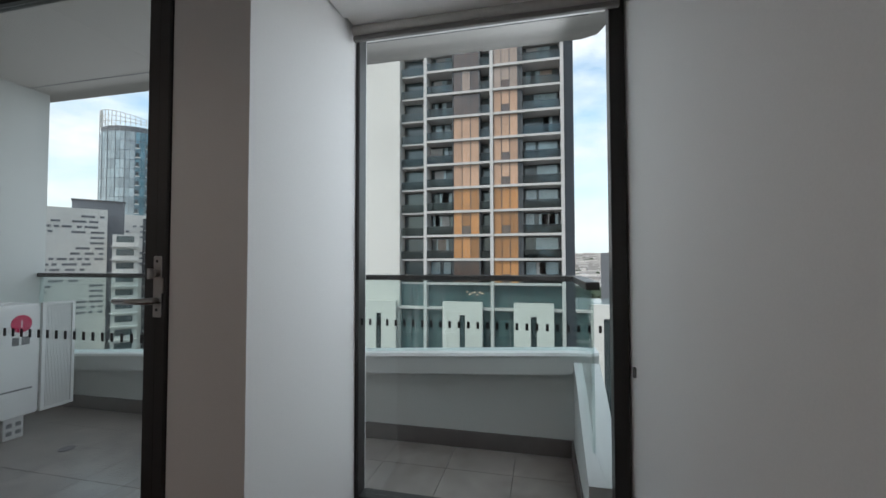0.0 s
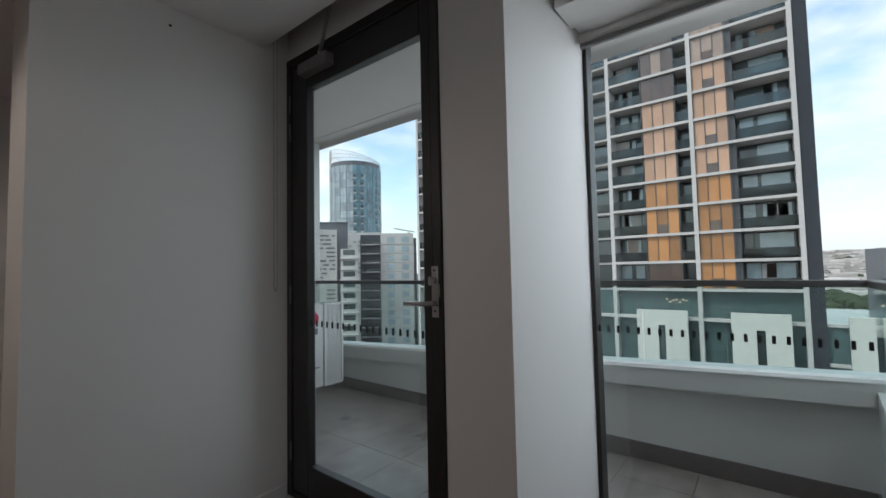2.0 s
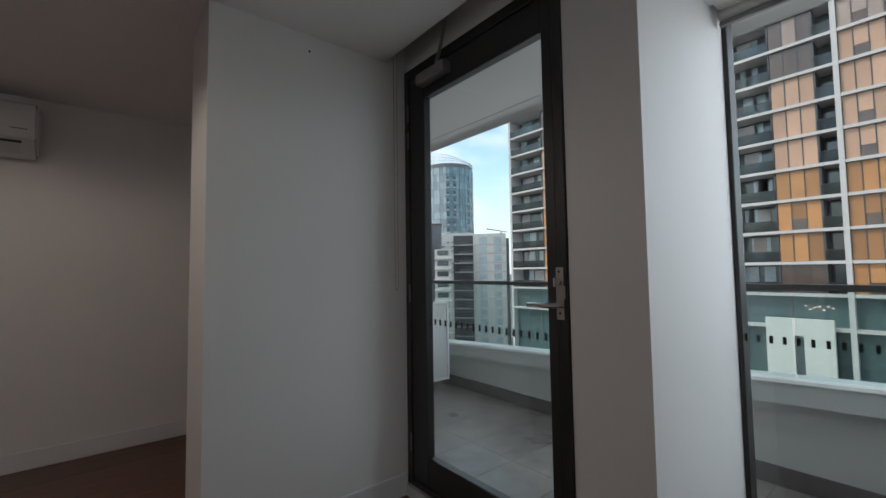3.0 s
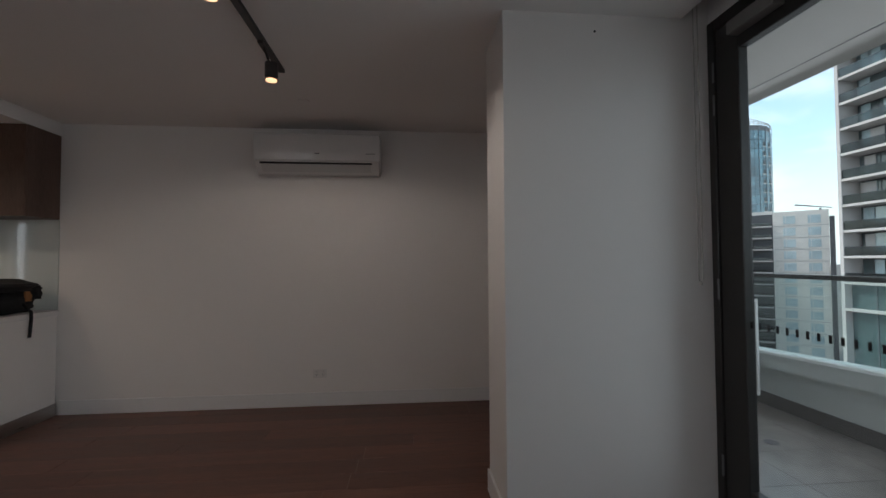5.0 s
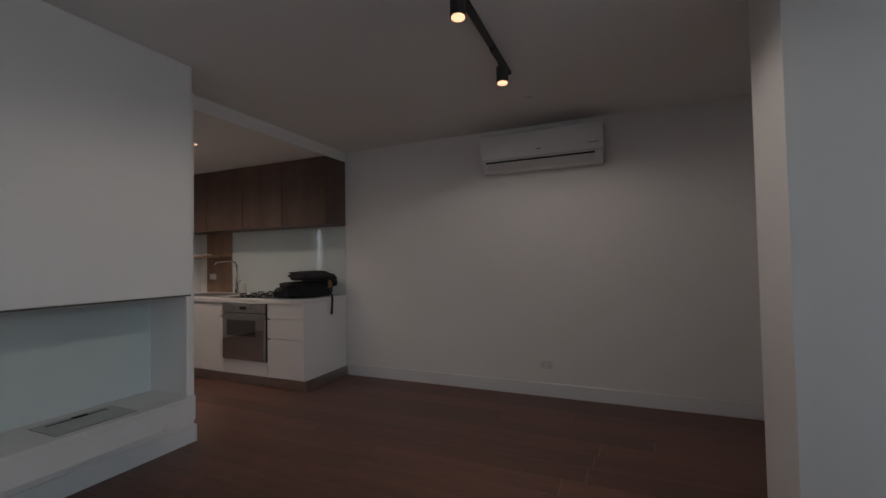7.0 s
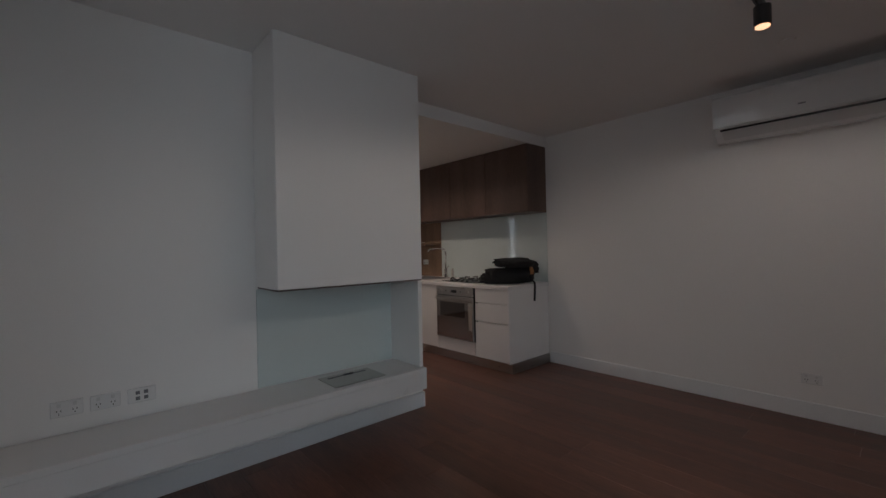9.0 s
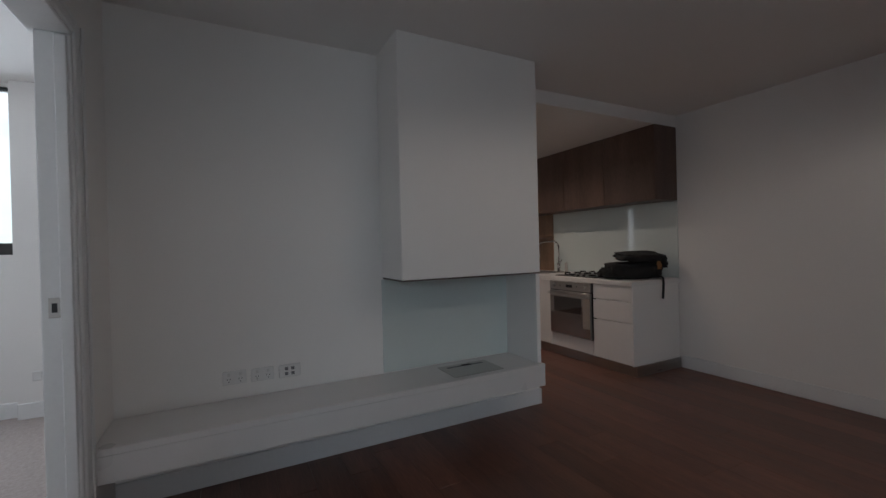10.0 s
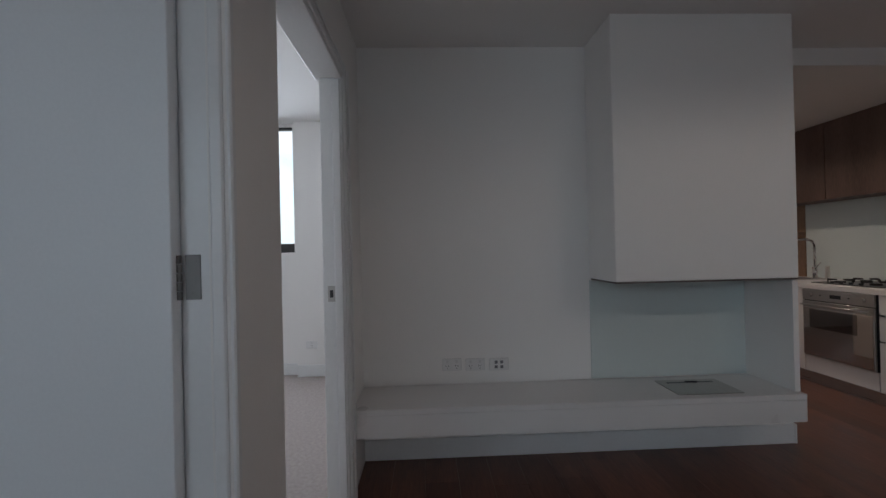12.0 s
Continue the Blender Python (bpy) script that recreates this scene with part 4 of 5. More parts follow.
for (xa, xb, za, zb) in ((3.77, 3.95, -0.135, -0.018), (BX, 3.93, None, -0.135)):
    vs = []
    for y in (BY1, BY0 - 0.12):
        zt = ledge_top(y)
        z0 = -0.3 if za is None else zt + za
        z1 = zt + zb
        vs.append([bm.verts.new(c) for c in ((xa, y, z0), (xb, y, z0), (xb, y, z1), (xa, y, z1))])
    for i in range(4):
        j = (i + 1) % 4
        bm.faces.new((vs[0][i], vs[0][j], vs[1][j], vs[1][i]))
    bm.faces.new(vs[0])
    bm.faces.new(vs[1][::-1])
structure("parapet", bm, M["render"], "sloping painted concrete balcony parapet with a jutting ledge")
cop = []
bm = bmesh.new()
for y in (BY1, BY0 - 0.12):
    zt = ledge_top(y)
    cop.append([bm.verts.new(c) for c in ((3.762, y, zt - 0.018), (3.96, y, zt - 0.018), (3.96, y, zt), (3.772, y, zt))])
for i in range(4):
    j = (i + 1) % 4
    bm.faces.new((cop[0][i], cop[0][j], cop[1][j], cop[1][i]))
bm.faces.new(cop[0])
bm.faces.new(cop[1][::-1])
structure("parapet_coping", bm, M["coping"], "white coping along the top of the balcony parapet")
bm = prism(bmesh.new(), [(WIN_X + 0.1, 0.28), (3.25, 0.40), (3.50, 0.53), (3.761, 0.62), (3.761, -0.3), (WIN_X + 0.1, -0.3)], BY0 - 0.12, BY0 + 0.03, "y")
structure("parapet_side", bm, M["ledge"], "short sloping parapet at the end of the balcony")
structure("tile_skirting", boxed(BX - 0.012, BX - 0.001, BY0 + 0.03, BY1, 0, 0.11), M["skirt"])
structure("tile_skirting_end", boxed(OUT_X + 0.02, BX - 0.013, BY1 - 0.012, BY1 - 0.001, 0, 0.11), M["skirt"])
structure("tile_skirting_side", boxed(WIN_X + 0.1, BX - 0.013, BY0 + 0.031, BY0 + 0.042, 0, 0.11), M["skirt"])

rail = thing("balustrade", BX, 1.9, 0.5, "frameless glass balcony balustrade with black handrail and black safety squares", "balustrade")
part("handrail", boxed(BX - 0.03, BX + 0.03, BY0 - 0.03, BY1, 1.115, 1.152, bevel=0.004), M["black"], rail, "flat black metal handrail")
part("handrail", boxed(3.0, BX - 0.031, BY0 - 0.03, BY0 + 0.03, 1.115, 1.152, bevel=0.004), M["black"], rail, "flat black metal handrail")
ys = [BY0, 0.71, 1.86, 3.02, BY1]
for a, b in zip(ys, ys[1:]):
    g = part("glass_panel", boxed(BX - 0.006, BX + 0.006, a + 0.006, b - 0.006, ledge_top(b) - 0.02, 1.116), M["rail_glass"], rail, "clear toughened glass panel")
    g.visible_shadow = False
g = part("glass_panel", boxed(3.02, BX - 0.012, BY0 - 0.006, BY0 + 0.006, 0.40, 1.116), M["rail_glass"], rail, "clear toughened glass panel")
g.visible_shadow = False

cu = thing("condenser_unit", 3.0, 3.6, 0.0, "white outdoor condenser with red round badge on the tiled balcony", "condenser")
cx0, cx1, cy0, cy1 = 2.56, 3.385, 3.47, 3.80
part("casing", boxed(cx0, cx1, cy0, cy1, 0.15, 0.942, bevel=0.012, seg=2), M["plastic"], cu)
grille = part("fan_grille", rod(bmesh.new(), (2.80, cy0 - 0.012, 0.56), (2.80, cy0, 0.56), 0.235, 40), M["bezel"], cu, "round white fan grille")
bm = bmesh.new()
for r in (0.05, 0.08, 0.11, 0.14, 0.17, 0.20, 0.228):
    for k in range(32):
        a0, a1 = 2 * math.pi * k / 32, 2 * math.pi * (k + 1) / 32
        rod(bm, (2.80 + r * math.cos(a0), cy0 - 0.02, 0.56 + r * math.sin(a0)), (2.80 + r * math.cos(a1), cy0 - 0.02, 0.56 + r * math.sin(a1)), 0.003, 5)
part("grille_rings", bm, M["grey"], grille)
badge = part("badge", rod(bmesh.new(), (3.266, cy0 - 0.004, 0.806), (3.266, cy0 + 0.001, 0.806), 0.062, 32), M["red"], cu, "round red badge")
part("badge_mark", boxed(3.262, 3.270, cy0 - 0.006, cy0 - 0.004, 0.780, 0.830), M["plastic"], badge)
bm = boxed(3.215, 3.255, cy0 - 0.002, cy0 + 0.001, 0.655, 0.712)
box(bm, 3.270, 3.318, cy0 - 0.002, cy0 + 0.001, 0.655, 0.712)
part("brand_bars", bm, M["grey"], cu, "two plain grey bars")
part("label", boxed(3.15, 3.34, cy0 - 0.002, cy0 + 0.001, 0.335, 0.347), M["grey"], cu)
for zz in (0.285, 0.405):
    part("pressed_groove", boxed(3.13, 3.36, cy0 - 0.0015, cy0 + 0.001, zz, zz + 0.006), M["bezel"], cu)
for fx in (2.70, 3.25):
    foot = part("foot", boxed(fx - 0.06, fx + 0.06, cy0 + 0.02, cy1 - 0.02, 0.0, 0.15, bevel=0.004), M["bezel"], cu, "pale plastic mounting foot")
    for hx in (-0.027, 0.027):
        for hz in (0.045, 0.10):
            part("foot_recess", boxed(fx + hx - 0.016, fx + hx + 0.016, cy0 + 0.0175, cy0 + 0.0195, hz - 0.014, hz + 0.014), M["grey"], foot)
bm = bmesh.new()
for b in ((3.39, 3.41, 0.15, 0.945), (3.59, 3.61, 0.15, 0.945), (3.41, 3.59, 0.925, 0.945), (3.41, 3.59, 0.15, 0.17)):
    box(bm, b[0], b[1], 3.46, 3.485, b[2], b[3])
screen = part("screen_frame", bm, M["plastic"], cu, "white metal screen frame")
bm = bmesh.new()
for k in range(18):
    box(bm, 3.4125 + k * 0.0098, 3.4185 + k * 0.0098, 3.468, 3.472, 0.17, 0.925)
for k in range(72):
    box(bm, 3.41, 3.59, 3.473, 3.477, 0.172 + k * 0.0105, 0.179 + k * 0.0105)
part("mesh", bm, M["plastic"], screen, "white perforated mesh")
drain = thing("floor_drain", 3.22, 2.95, 0.001, "small round metal floor drain in the balcony tiles", "drain")
part("grate", rod(bmesh.new(), (3.22, 2.95, -0.004), (3.22, 2.95, 0.004), 0.045, 24), M["grey"], drain)


# ---- the city ----
GZ = -30.0
structure("ground", boxed(4.5, 3000, -2500, 2500, GZ - 1, GZ), M["ground"])
structure("ground_west", boxed(-3000, 4.5, -2500, 2500, GZ - 1, GZ), M["ground"])


def far_tower():
    X = 52.7
    ob = thing("apartment_tower", X + 8, 19, GZ, "tall apartment tower with a white balcony grid and amber blinds", "tower")
    Z0, Z1 = -8.6, 46.3
    rng = random.Random(4)
    part("core", boxed(X + 2.2, X + 20, -3.4, 44.4, GZ, Z1), M["t_dark"], ob, "charcoal tower core")
    part("end_wall", boxed(X - 0.2, X + 20, -4.7, -3.42, GZ, Z1), M["t_end"], ob, "dark grey end wall")
    part("blank_wall", boxed(X - 0.1, X + 2.1, 17.3, 23.6, GZ, Z1), M["t_wall"], ob, "pale precast blank wall")
    # joints of the precast wall
    bays = [("R", -3.4, 5.15), ("L", 5.15, 13.75), ("N", 14.2, 17.2), ("F", 23.7, 33.5), ("G", 33.5, 44.6)]
    slabs, posts, rails, drails, bluish, blinds, brown, pale, salmon, glassy, frames, white = [bmesh.new() for _ in range(12)]
    for y in (-3.4, 5.15, 13.75, 23.9, 33.5, 44.6):
        box(posts, X - 0.35, X + 2.2, y - 0.2, y + 0.2, -14, Z1)
    z = -1.46
    level = 0
    while z < Z1:
        top = z + 3.05
        tone = pale if z > 20.5 else salmon if z > 10 else blinds
        for kind, a, b in bays:
            if kind == "N":
                box(slabs, X + 0.5, X + 2.2, a, b, z - 0.14, z + 0.1, index=0)
                box(rails if z > 14 else drails, X + 0.4, X + 0.5, a, b, z + 0.1, z + 1.1)
                box(glassy, X + 1.9, X + 2.19, a + 0.2, b - 0.2, z + 0.2, top - 0.3)
                continue
            box(slabs, X - 0.3, X + 2.2, a + 0.2, b - 0.2, z - 0.16, z + 0.13)
            w = b - a
            if kind == "R":
                segs = [("balc", a + 0.2, a + 4.7), ("frame", a + 4.7, a + 5.3), ("room", a + 5.3, b - 0.2)]
            else:
                segs = [("small", a + 0.2, a + 1.5), ("room", a + 1.6, a + 4.9), ("balc", a + 5.0, b - 0.2)]
            for what, s0, s1 in segs:
                if what == "room":
                    box(frames, X - 0.05, X + 2.1, s0 - 0.14, s0, z + 0.12, top - 0.14)
                    box(frames, X - 0.05, X + 2.1, s1, s1 + 0.14, z + 0.12, top - 0.14)
                    n = 3
                    pw = (s1 - s0) / n
                    closed = rng.random() < 0.84
                    for i in range(n):
                        c0, c1 = s0 + i * pw + 0.04, s0 + (i + 1) * pw - 0.04
                        drop = (0.62 if i == 1 and rng.random() < 0.25 else 1.0) if closed else rng.choice((0.0, 0.0, 0.0, 1.0))
                        zz0, zz1 = z + 0.16, top - 0.18
                        bl = tone
                        if drop > 0:
                            box(bl, X + 0.02, X + 0.1, c0, c1, zz1 - drop * (zz1 - zz0), zz1)
                        if drop < 1:
                            box(brown, X + 0.03, X + 0.09, c0, c1, zz0, zz1 - drop * (zz1 - zz0))
                        box(frames, X - 0.03, X + 0.11, c0 - 0.08, c0, zz0, zz1)
                elif what == "frame":
                    box(frames, X + 0.1, X + 2.1, s0, s1, z + 0.12, top - 0.14)
                else:
                    # rails below z 14 take the darker copy, with less cloud reflection
                    box(rails if z > 14 else drails, X - 0.22, X - 0.16, s0, s1, z + 0.16, z + 1.15)
                    box(frames, X - 0.24, X - 0.14, s0, s1, z + 1.15, z + 1.19)
                    box(glassy, X + 1.95, X + 2.19, s0 + 0.2, s1 - 0.2, z + 0.2, top - 0.3)
                    # pale panes for sky reflections on the balcony glazing
                    if what == "balc" and kind == "R" and rng.random() < 0.85:
                        for i in range(2):
                            q = s0 + 0.35 + 1.2 * i
                            box(bluish, X + 1.80, X + 1.86, q, q + 1.08, z + (1.2 if rng.random() < 0.5 else 0.5), top - 0.42)
                    if what == "balc":
                        k = s0 + 0.3
                        while k < s1 - 0.5:
                            box(frames, X + 1.88, X + 1.95, k, k + 0.09, z + 0.14, top - 0.2)
                            k += 1.05
                        for _ in range(2):
                            q = s0 + 0.4 + rng.random() * (s1 - s0 - 1.6)
                            box(bluish, X + 1.84, X + 1.9, q, q + 0.8 + 0.5 * rng.random(), z + 0.3 + rng.random(), top - 0.35)
                        if rng.random() < 0.6:
                            q = s0 + 0.5 + rng.random() * (s1 - s0 - 2)
                            box(white if rng.random() < 0.7 else pale, X + 1.8, X + 1.87, q, q + 1.0 + rng.random(), z + 0.9, top - 0.4)
        z = top
        level += 1
    for name, bm, m, lab in (("floor_slabs", slabs, "t_white", "white slab edges"), ("columns", posts, "t_white", "white columns"),
                             ("balcony_glass", rails, "t_rail", "grey glass balustrades"), ("lower_balcony_glass", drails, "dark_rail", "glass balustrades tinted darker for weaker cloud reflections"), ("pale_glazing", bluish, "t_sky", "pale blue glass with the sky's reflection in its colour"), ("amber_blinds", blinds, "t_orange", "amber blinds behind glass"),
                             ("dark_glazing", brown, "t_brown", "bronze window glass"), ("salmon_blinds", salmon, "t_salmon", "salmon blinds behind glass"), ("pale_blinds", pale, "t_pink", "pale blinds behind glass"),
                             ("balcony_doors", glassy, "t_glass", "dark balcony glazing"), ("window_frames", frames, "t_dark", "charcoal window frames"),
                             ("curtains", white, "t_white", "pale curtains")):
        if len(bm.verts):
            part(name, bm, M[m], ob, lab, "stuff")
    part("lobby_glass", boxed(X + 0.6, X + 2.19, -3.4, 44.4, GZ, -1.6), M["t_teal"], ob, "tall teal lobby glazing")
    bm = bmesh.new()
    for yy in [q * 2.15 - 3.4 for q in range(22)]:
        box(bm, X + 0.5, X + 0.59, yy - 0.04, yy + 0.04, GZ, -1.7)
    part("mullions", bm, M["t_grey"], ob, "", "stuff")
    part("lobby_slab", boxed(X - 0.3, X + 0.59, -3.4, 44.4, -4.75, -4.45), M["t_white"], ob)
    for k in range(7):
        yy, zz = 6.4 + 0.32 * k, -2.75 + 0.18 * math.sin(2.3 * k)
        part("lobby_lamp", boxed(X + 0.45, X + 0.5, yy, yy + 0.2, zz, zz + 0.09), M["glow"], ob, "small warm lobby light")
    # low portals of the podium
    for a, b in ((17.5, 22.2), (6.3, 11.3), (-2.2, 2.5), (-10.0, -6.1), (-17.5, -13.8), (26.5, 31.2)):
        c = (a + b) / 2
        bm = bmesh.new()
        box(bm, X - 1.0, X - 0.4, a, c - 0.35, GZ, -3.7)
        box(bm, X - 1.0, X - 0.4, c + 0.35, b, GZ, -3.7)
        box(bm, X - 1.0, X - 0.4, c - 0.35, c + 0.35, -5.3, -3.7)
        part("portal", bm, M["t_wall"], ob, "white concrete portal with a slit window")
        part("slit_window", boxed(X - 0.8, X - 0.7, c - 0.35, c + 0.35, GZ, -5.3), M["t_glass"], ob)
    part("podium", boxed(X + 0.3, X + 20, -19, -4.72, GZ, -4.7), M["t_teal"], ob, "teal glazed podium")
    bm = bmesh.new()
    for y in (-8.5, -12.2, -18.5):
        box(bm, X, X + 0.29, y - 0.2, y + 0.2, GZ, -4.0)
    for zz in (-4.6, -8.2, -11.3):
        box(bm, X - 0.02, X + 0.28, -19, -4.72, zz - 0.15, zz + 0.15)
    part("podium_frame", bm, M["t_white"], ob)
    ob.location.y += 0.6
    return ob


far_tower()


def polar(az, dist):
    a = radians(az)
    return 1.0 + dist * math.cos(a), dist * math.sin(a)


def city_block(name, az, dist, label, parts, turn=0.0):
    """A building from a list of (part name, material, [boxes in its own frame], label)."""
    x, y = polar(az, dist)
    m = Matrix.Translation((x, y, 0)) @ Matrix.Rotation(radians(az + turn), 4, "Z")
    ob = thing(name, x, y, GZ, label, "building")
    for pname, mat, boxes, lab in parts:
        bm = bmesh.new()
        for b in boxes:
            box(bm, *b)
        bmesh.ops.transform(bm, matrix=m, verts=bm.verts)
        part(pname, bm, M[mat], ob, lab, "stuff" if len(boxes) > 6 else "")
    return ob


# round glass tower with a ragged crown
gx, gy = polar(49.8, 180)
gt = thing("glass_tower", gx, gy, GZ, "tall curved blue glass tower on the skyline", "tower")
rng = random.Random(8)
GR, GTOP = 10.7, 46.3
bm = rod(bmesh.new(), (gx, gy, GZ), (gx, gy, GTOP), GR - 0.35, 48)
part("core", bm, M["t_grey"], gt)
floors = int((GTOP - GZ) / 3.1)


def round_panel(bm, a0, a1, z0, z1, r):
    vs = [bm.verts.new((gx + r * math.cos(a), gy + r * math.sin(a), z)) for a, z in ((a0, z0), (a1, z0), (a1, z1), (a0, z1))]
    bm.faces.new(vs)


blue, silver, slots_, ledges, fins = [bmesh.new() for _ in range(5)]
for k in range(48):
    a0, a1 = 2 * math.pi * k / 48, 2 * math.pi * (k + 0.94) / 48
    turn_ = (math.degrees((a0 + a1) / 2) - 229.8 + 180) % 360 - 180
    if abs(turn_) > 100:
        continue
    for f_ in range(6, floors):
        z0 = GZ + f_ * 3.1 + 0.2
        # left side takes the silver copy, where the glass mirrors the sky
        round_panel(silver if turn_ < -6 else blue, a0, a1, z0, z0 + 2.95, GR)
        if k in (30, 32, 37, 39) and f_ < floors - 1:
            round_panel(slots_, a0 + 0.02, a1 - 0.02, z0 + 0.9, z0 + 2.3, GR + 0.05)
            round_panel(ledges, a0, a1, z0 + 0.55, z0 + 0.9, GR + 0.12)
    if k % 2 == 0:
        rod(fins, (gx + (GR + 0.1) * math.cos(a0), gy + (GR + 0.1) * math.sin(a0), GZ + 20), (gx + (GR + 0.1) * math.cos(a0), gy + (GR + 0.1) * math.sin(a0), GTOP), 0.08, 4)
part("glazing", blue, M["t_blue"], gt, "blue curtain wall", "stuff")
part("silver_glazing", silver, M["t_silver"], gt, "curtain wall side coloured silver for its reflections", "stuff")
part("window_slots", slots_, M["t_dark"], gt, "stacked dark balcony openings", "stuff")
part("ledges", ledges, M["t_wall"], gt, "pale balcony ledges", "stuff")
part("fins", fins, M["t_grey"], gt, "thin metal fins", "stuff")
bm = bmesh.new()
for k in range(48):
    a0, a1 = 2 * math.pi * k / 48, 2 * math.pi * (k + 1) / 48
    h0, h1 = (0.4 + 2.7 * (1 + math.cos(a - radians(140))) for a in (a0, a1))
    p0, p1 = ((gx + GR * math.cos(a), gy + GR * math.sin(a)) for a in (a0, a1))
    rod(bm, (*p0, GTOP), (*p0, GTOP + h0), 0.11, 5)
    for share in (1.0, 0.66, 0.33):
        rod(bm, (*p0, GTOP + h0 * share), (*p1, GTOP + h1 * share), 0.10, 5)
part("crown", bm, M["t_wall"], gt, "open steel crown", "stuff")
part("mast", rod(bmesh.new(), (gx - 7, gy + 7.5, GTOP), (gx - 7, gy + 7.5, GTOP + 7), 0.25, 6), M["t_wall"], gt)

# grey and white block with rows of dark slots
rng = random.Random(12)
slots = []
for r in range(22):
    z0 = -14 + r * 1.22
    y = -9.6
    while y < 7.0:
        if noise.noise(Vector((y * 0.18, r * 0.22, 3.0))) > -0.02:
            w = rng.choice((0.8, 1.6, 2.4))
            slots.append((-0.12, 0.0, y, min(y + w, 8.0), z0, z0 + 0.5))
            y += w + rng.choice((0.5, 0.9))
        else:
            y += 1.1
city_block("slotted_building", 57.0, 125, "white panelled building scattered with short dark window slots",
           [("wall", "t_wall", [(0, 22, -10.2, 8.8, GZ, 13.7)], "pale wall"), ("window_slots", "t_grey", slots, "short dark slots")])
city_block("grey_slab", 53.0, 136, "plain dark grey slab building behind the white one",
           [("wall", "t_grey", [(0, 15, -5.0, 5.3, GZ, 16.8)], "dark grey wall"), ("coping", "t_dark", [(-0.3, 15.3, -5.2, 5.5, 16.8, 17.1)], "")])
city_block("slotted_building", 48.8, 165, "second white building with dark window slots further back",
           [("wall", "t_wall", [(0, 15, -6.6, 7, GZ, 16.5)], "pale wall"), ("window_slots", "t_grey", [(-0.1, 0, -6 + 1.8 * (k % 7), -5.1 + 1.8 * (k % 7), -1 + 1.7 * (k // 7), -0.4 + 1.7 * (k // 7)) for k in range(63) if (k * 7) % 5 < 3], "short dark slots")])
bal, win, edge = [], [], []
for f in range(12):
    z0 = GZ + 2 + f * 3.0
    edge.append((-1.0, 0, -0.1, 5.0, z0 - 0.25, z0 + 0.1))
    win.append((-0.05, 0, 0.8, 4.0, z0 + 0.9, z0 + 2.3))
city_block("balcony_block", 49.6, 118, "slim white building with rounded balcony edges",
           [("wall", "t_wall", [(0, 12, 0, 4.7, GZ, 7.6)], ""), ("slab_edges", "t_wall", edge, "white slab edges"), ("windows", "t_glass", win, "")])
edge, win, rail_, fin = [], [], [], []
for f in range(14):
    z0 = GZ + 1 + f * 3.0
    edge.append((-1.3, 0, 4.6, 10.6, z0 - 0.2, z0 + 0.12))
    rail_.append((-1.32, -1.24, 4.7, 9.0, z0 + 0.12, z0 + 0.95))
    for c in (-4.6, 0.2):
        win.append((-0.06, 0, c - 0.3, c + 1.5, z0 + 0.5, z0 + 2.5))
        win.append((-0.06, 0, c + 1.62, c + 2.1, z0 + 0.5, z0 + 2.5))
    fin.append((-0.05, 0, -6.4, 4.2, z0 - 0.06, z0 + 0.02))
city_block("office_block", 44.7, 138, "white office block with dark balcony bays and paired windows",
           [("wall", "t_wall", [(0, 14, -6.4, 4.4, GZ, 13.7)], "white panelled wall"), ("bay", "t_dark", [(0.2, 14, 4.4, 11.0, GZ, 13.2)], "dark recessed bay"),
            ("slab_edges", "t_white", edge, "white balcony slabs"), ("balustrades", "t_rail", rail_, ""), ("windows", "t_sky", win, "paired windows"),
            ("panel_joints", "t_grey", fin, ""), ("downpipe", "t_dark", [(-0.4, 0, -7.4, -6.45, GZ, 12.0)], "dark vertical strip")])
city_block("annex_block", 39.6, 146, "pale grey low block beside the office block",
           [("wall", "t_wall", [(0, 12, -6.0, 4.0, GZ, 12.0)], ""), ("windows", "t_grey", [(-0.06, 0, -5 + 2.6 * (k % 3), -3.6 + 2.6 * (k % 3), GZ + 2 + 3 * (k // 3), GZ + 3.6 + 3 * (k // 3)) for k in range(36)], ""),
            ("roof_plant", "t_grey", [(3, 9, -4, 2, 12, 13.5)], "")])
city_block("brick_block", -11.8, 150, "low red brown and grey building past the tower",
           [("wall", "t_brick", [(-0.6, 20, -22, 4.5, GZ, 0.6)], "brick wall"), ("upper_storey", "t_grey", [(0, 18, -22, 11.0, GZ, 4.3)], "grey upper storey"),
            ("roof_box", "t_grey", [(3, 14, -20, 4.5, 4.3, 9.8)], ""), ("windows", "t_glass", [(-0.1, 0, 7 - 2.6 * k, 8.4 - 2.6 * k, -5.5 - 3.4 * j, -3.2 - 3.4 * j) for k in range(11) for j in range(4)], "")])

# site cranes lying low over the roofs
cx_, cy_ = polar(42.6, 240)
crane = thing("tower_crane", cx_, cy_, GZ, "distant thin grey tower crane above the roofs", "crane")
bm = rod(bmesh.new(), (cx_, cy_, GZ), (cx_, cy_, 23.6), 0.5, 5)
part("mast", bm, M["t_grey"], crane)
ax_, ay_ = polar(44.6, 240)
bx_, by_ = polar(41.7, 240)
part("jib", rod(bmesh.new(), (ax_, ay_, 25.6), (bx_, by_, 23.4), 0.35, 5, 0.2), M["t_grey"], crane)

# houses and trees on the far hillside
rng = random.Random(21)
bm = bmesh.new()
for k in range(1400):
    az = rng.uniform(-30, 1)
    d = rng.uniform(380, 900)
    x, y = polar(az, d)
    s, h = rng.uniform(4, 9), rng.uniform(3, 7)
    z = GZ + (d - 300) * 0.075
    box(bm, x - s, x + s, y - s, y + s, z - 20, z + h)
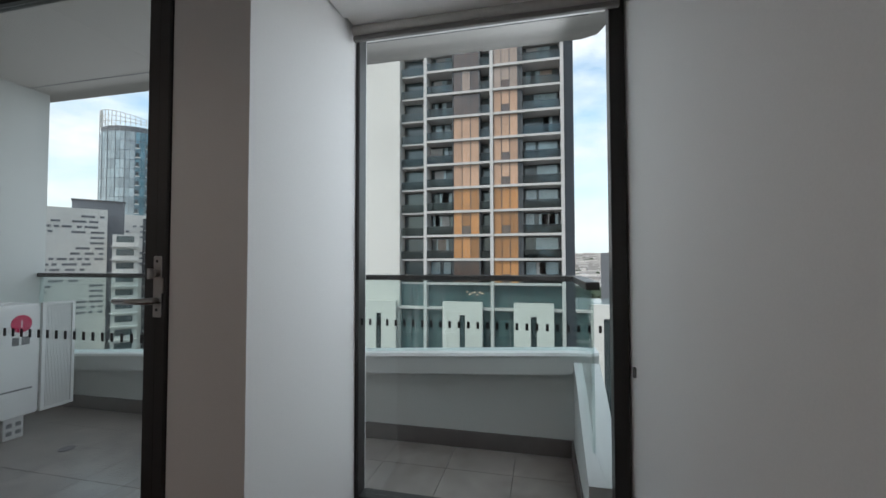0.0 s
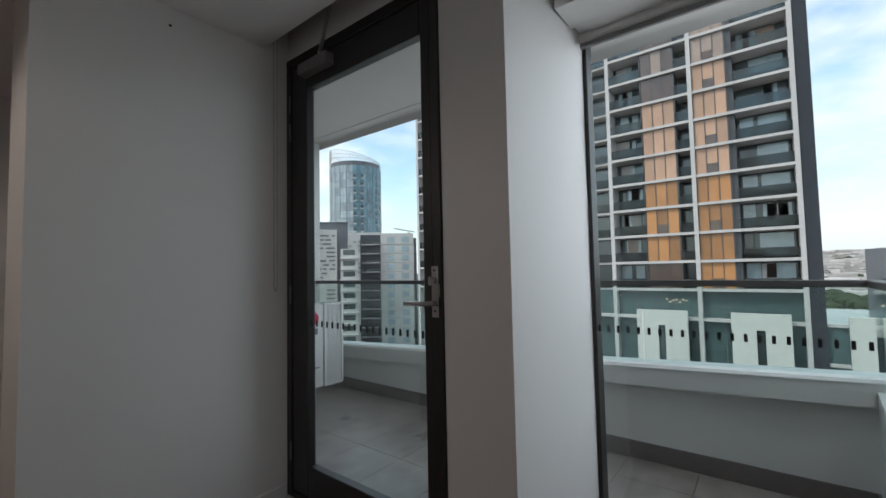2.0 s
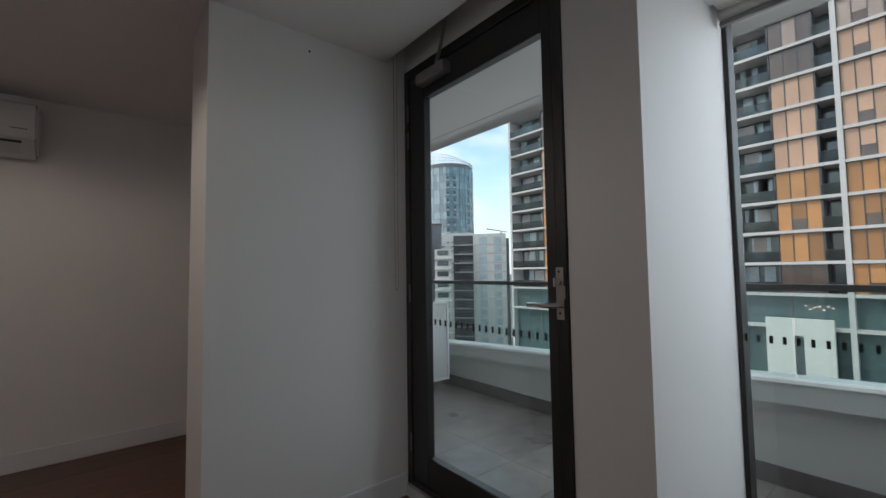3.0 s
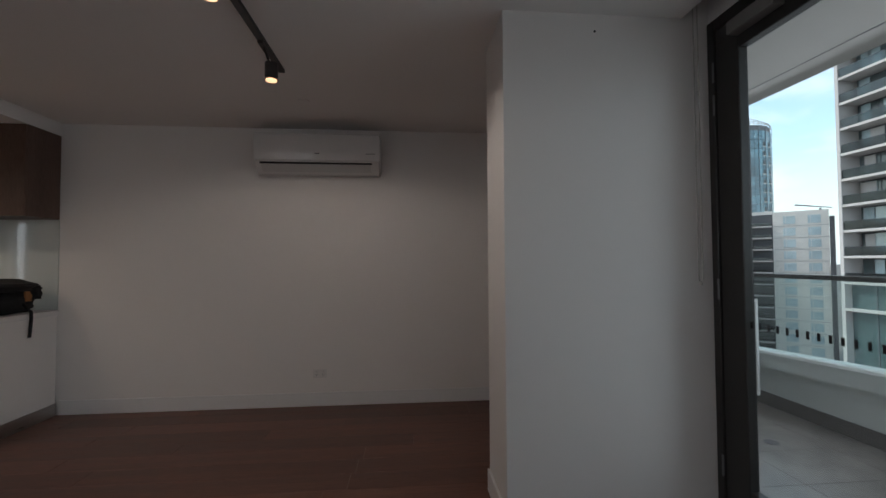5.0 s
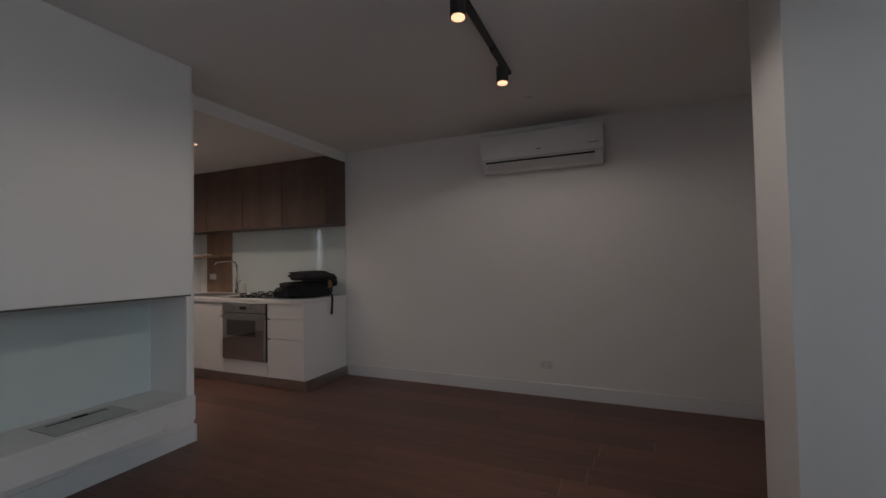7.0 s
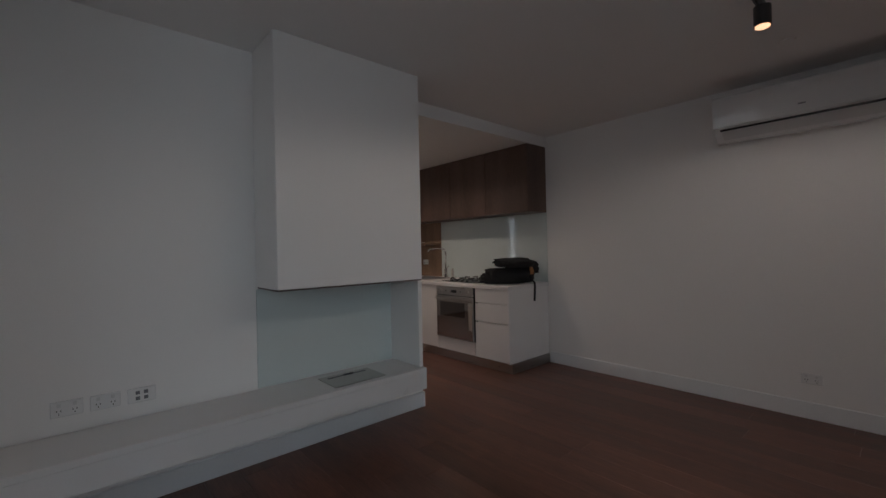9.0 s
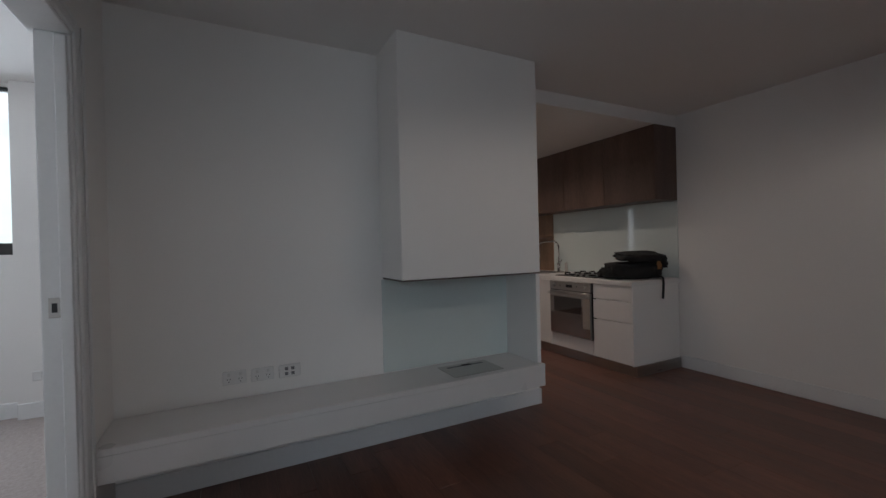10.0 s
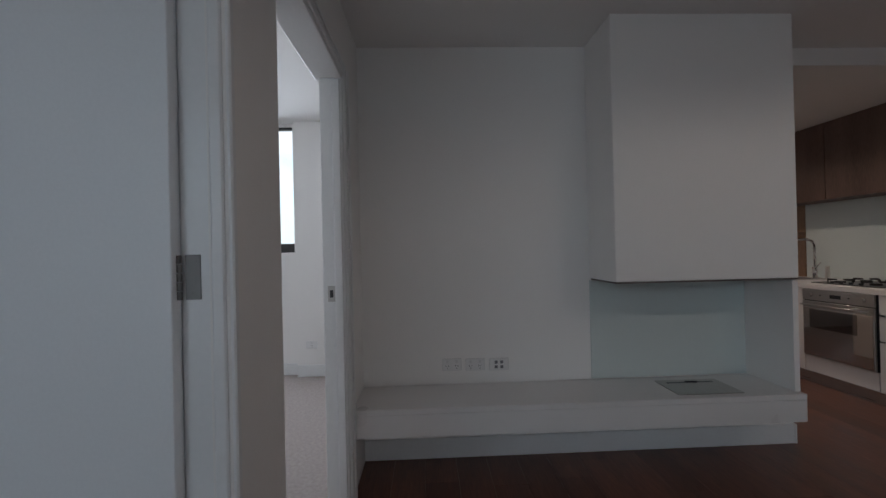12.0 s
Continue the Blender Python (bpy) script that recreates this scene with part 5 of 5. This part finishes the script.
hill = structure("hillside_houses", bm, M["hill"], "far hillside packed with small pale houses")
hill["kind"] = "stuff"
bm = bmesh.new()
for k in range(900):
    az, d = rng.uniform(-30, 1), rng.uniform(330, 850)
    x, y = polar(az, d)
    z = GZ + (d - 300) * 0.075
    bmesh.ops.create_icosphere(bm, subdivisions=1, radius=rng.uniform(3, 7), matrix=Matrix.Translation((x, y, z + 1)) @ Matrix.Diagonal((1, 1.2, 0.8, 1)))
trees = structure("hillside_trees", bm, M["tree"], "dark tree clumps between the far houses")
trees["kind"] = "stuff"
bm = bmesh.new()
v = [bm.verts.new(c) for c in ((500, -700, GZ), (500, 60, GZ), (1700, 150, GZ + 52), (1700, -1500, GZ + 52))]
bm.faces.new(v)
structure("far_hill", bm, M["tree"])

# ---- floor boards and tiles ----
rng = random.Random(5)
cache = {}


def piece(name, parent, mat, x, y, z, lx, ly, t, gap=0.0006, ch=0.0008):
    key = (name, round(lx, 3), round(ly, 3))
    if key not in cache:
        bm = bmesh.new()
        hx, hy = lx / 2 - gap, ly / 2 - gap
        lo = [bm.verts.new((sx * hx, sy * hy, -t)) for sx, sy in ((-1, -1), (1, -1), (1, 1), (-1, 1))]
        mid = [bm.verts.new((sx * hx, sy * hy, -ch)) for sx, sy in ((-1, -1), (1, -1), (1, 1), (-1, 1))]
        up = [bm.verts.new((sx * (hx - ch), sy * (hy - ch), 0)) for sx, sy in ((-1, -1), (1, -1), (1, 1), (-1, 1))]
        for a, b in ((lo, mid), (mid, up)):
            for i in range(4):
                bm.faces.new((a[i], a[(i + 1) % 4], b[(i + 1) % 4], b[i]))
        bm.faces.new(up)
        me = bpy.data.meshes.new(name)
        bm.to_mesh(me)
        bm.free()
        me.materials.append(mat)
        cache[key] = me
    ob = new(name, cache[key])
    ob.parent = parent
    ob.location = (x, y, z)
    return ob


floor = tagged(new("floor"), "dark stained timber floorboards laid along the room", "", "", "structure")
BW = 0.18
areas = [(-4.6, 2.2, BED_Y, AC_Y), (-5.6, -4.6, 0.2, 3.1), (-0.65, 2.85, -2.59, BED_Y), (2.2, 2.85, BED_Y, 0.70)]
count = 0
for ax0_, ax1_, ay0, ay1 in areas:
    r = 0
    y = ay0
    while y < ay1 - 0.005:
        w = min(BW, ay1 - y)
        x = ax0_
        first = 0.4 + 1.5 * ((r * 0.618) % 1)
        while x < ax1_ - 0.01:
            L = min(first if x == ax0_ else rng.choice((1.2, 1.6, 1.9)), ax1_ - x)
            if ax1_ - x - L < 0.25:
                L = ax1_ - x
            piece("floorboard", floor, M["oak"], x + L / 2, y + w / 2, 0.0, L, w, 0.012)
            x += L
        y += w
        r += 1
tiles = tagged(new("balcony_floor"), "large grey porcelain balcony tiles", "", "", "structure")
TX, TY = 0.60, 0.40
y = BY0 + 0.045
row = 0
while y < BY1 - 0.02:
    ly = min(TY if row else 0.345, BY1 - 0.013 - y)
    x = OUT_X
    x0 = [x, 2.34, 2.94, 3.54, BX - 0.013]
    for a, b in zip(x0, x0[1:]):
        if b - a < 0.01 or (y < 0.9 and b < 2.9):
            continue
        if y < 0.9 and a < WIN_X + 0.1:
            a = WIN_X + 0.1
        if b - a < 0.01:
            continue
        piece("tile", tiles, M["tile"], (a + b) / 2, y + ly / 2, 0.0, b - a, ly, 0.011, gap=0.0015)
    y += ly
    row += 1
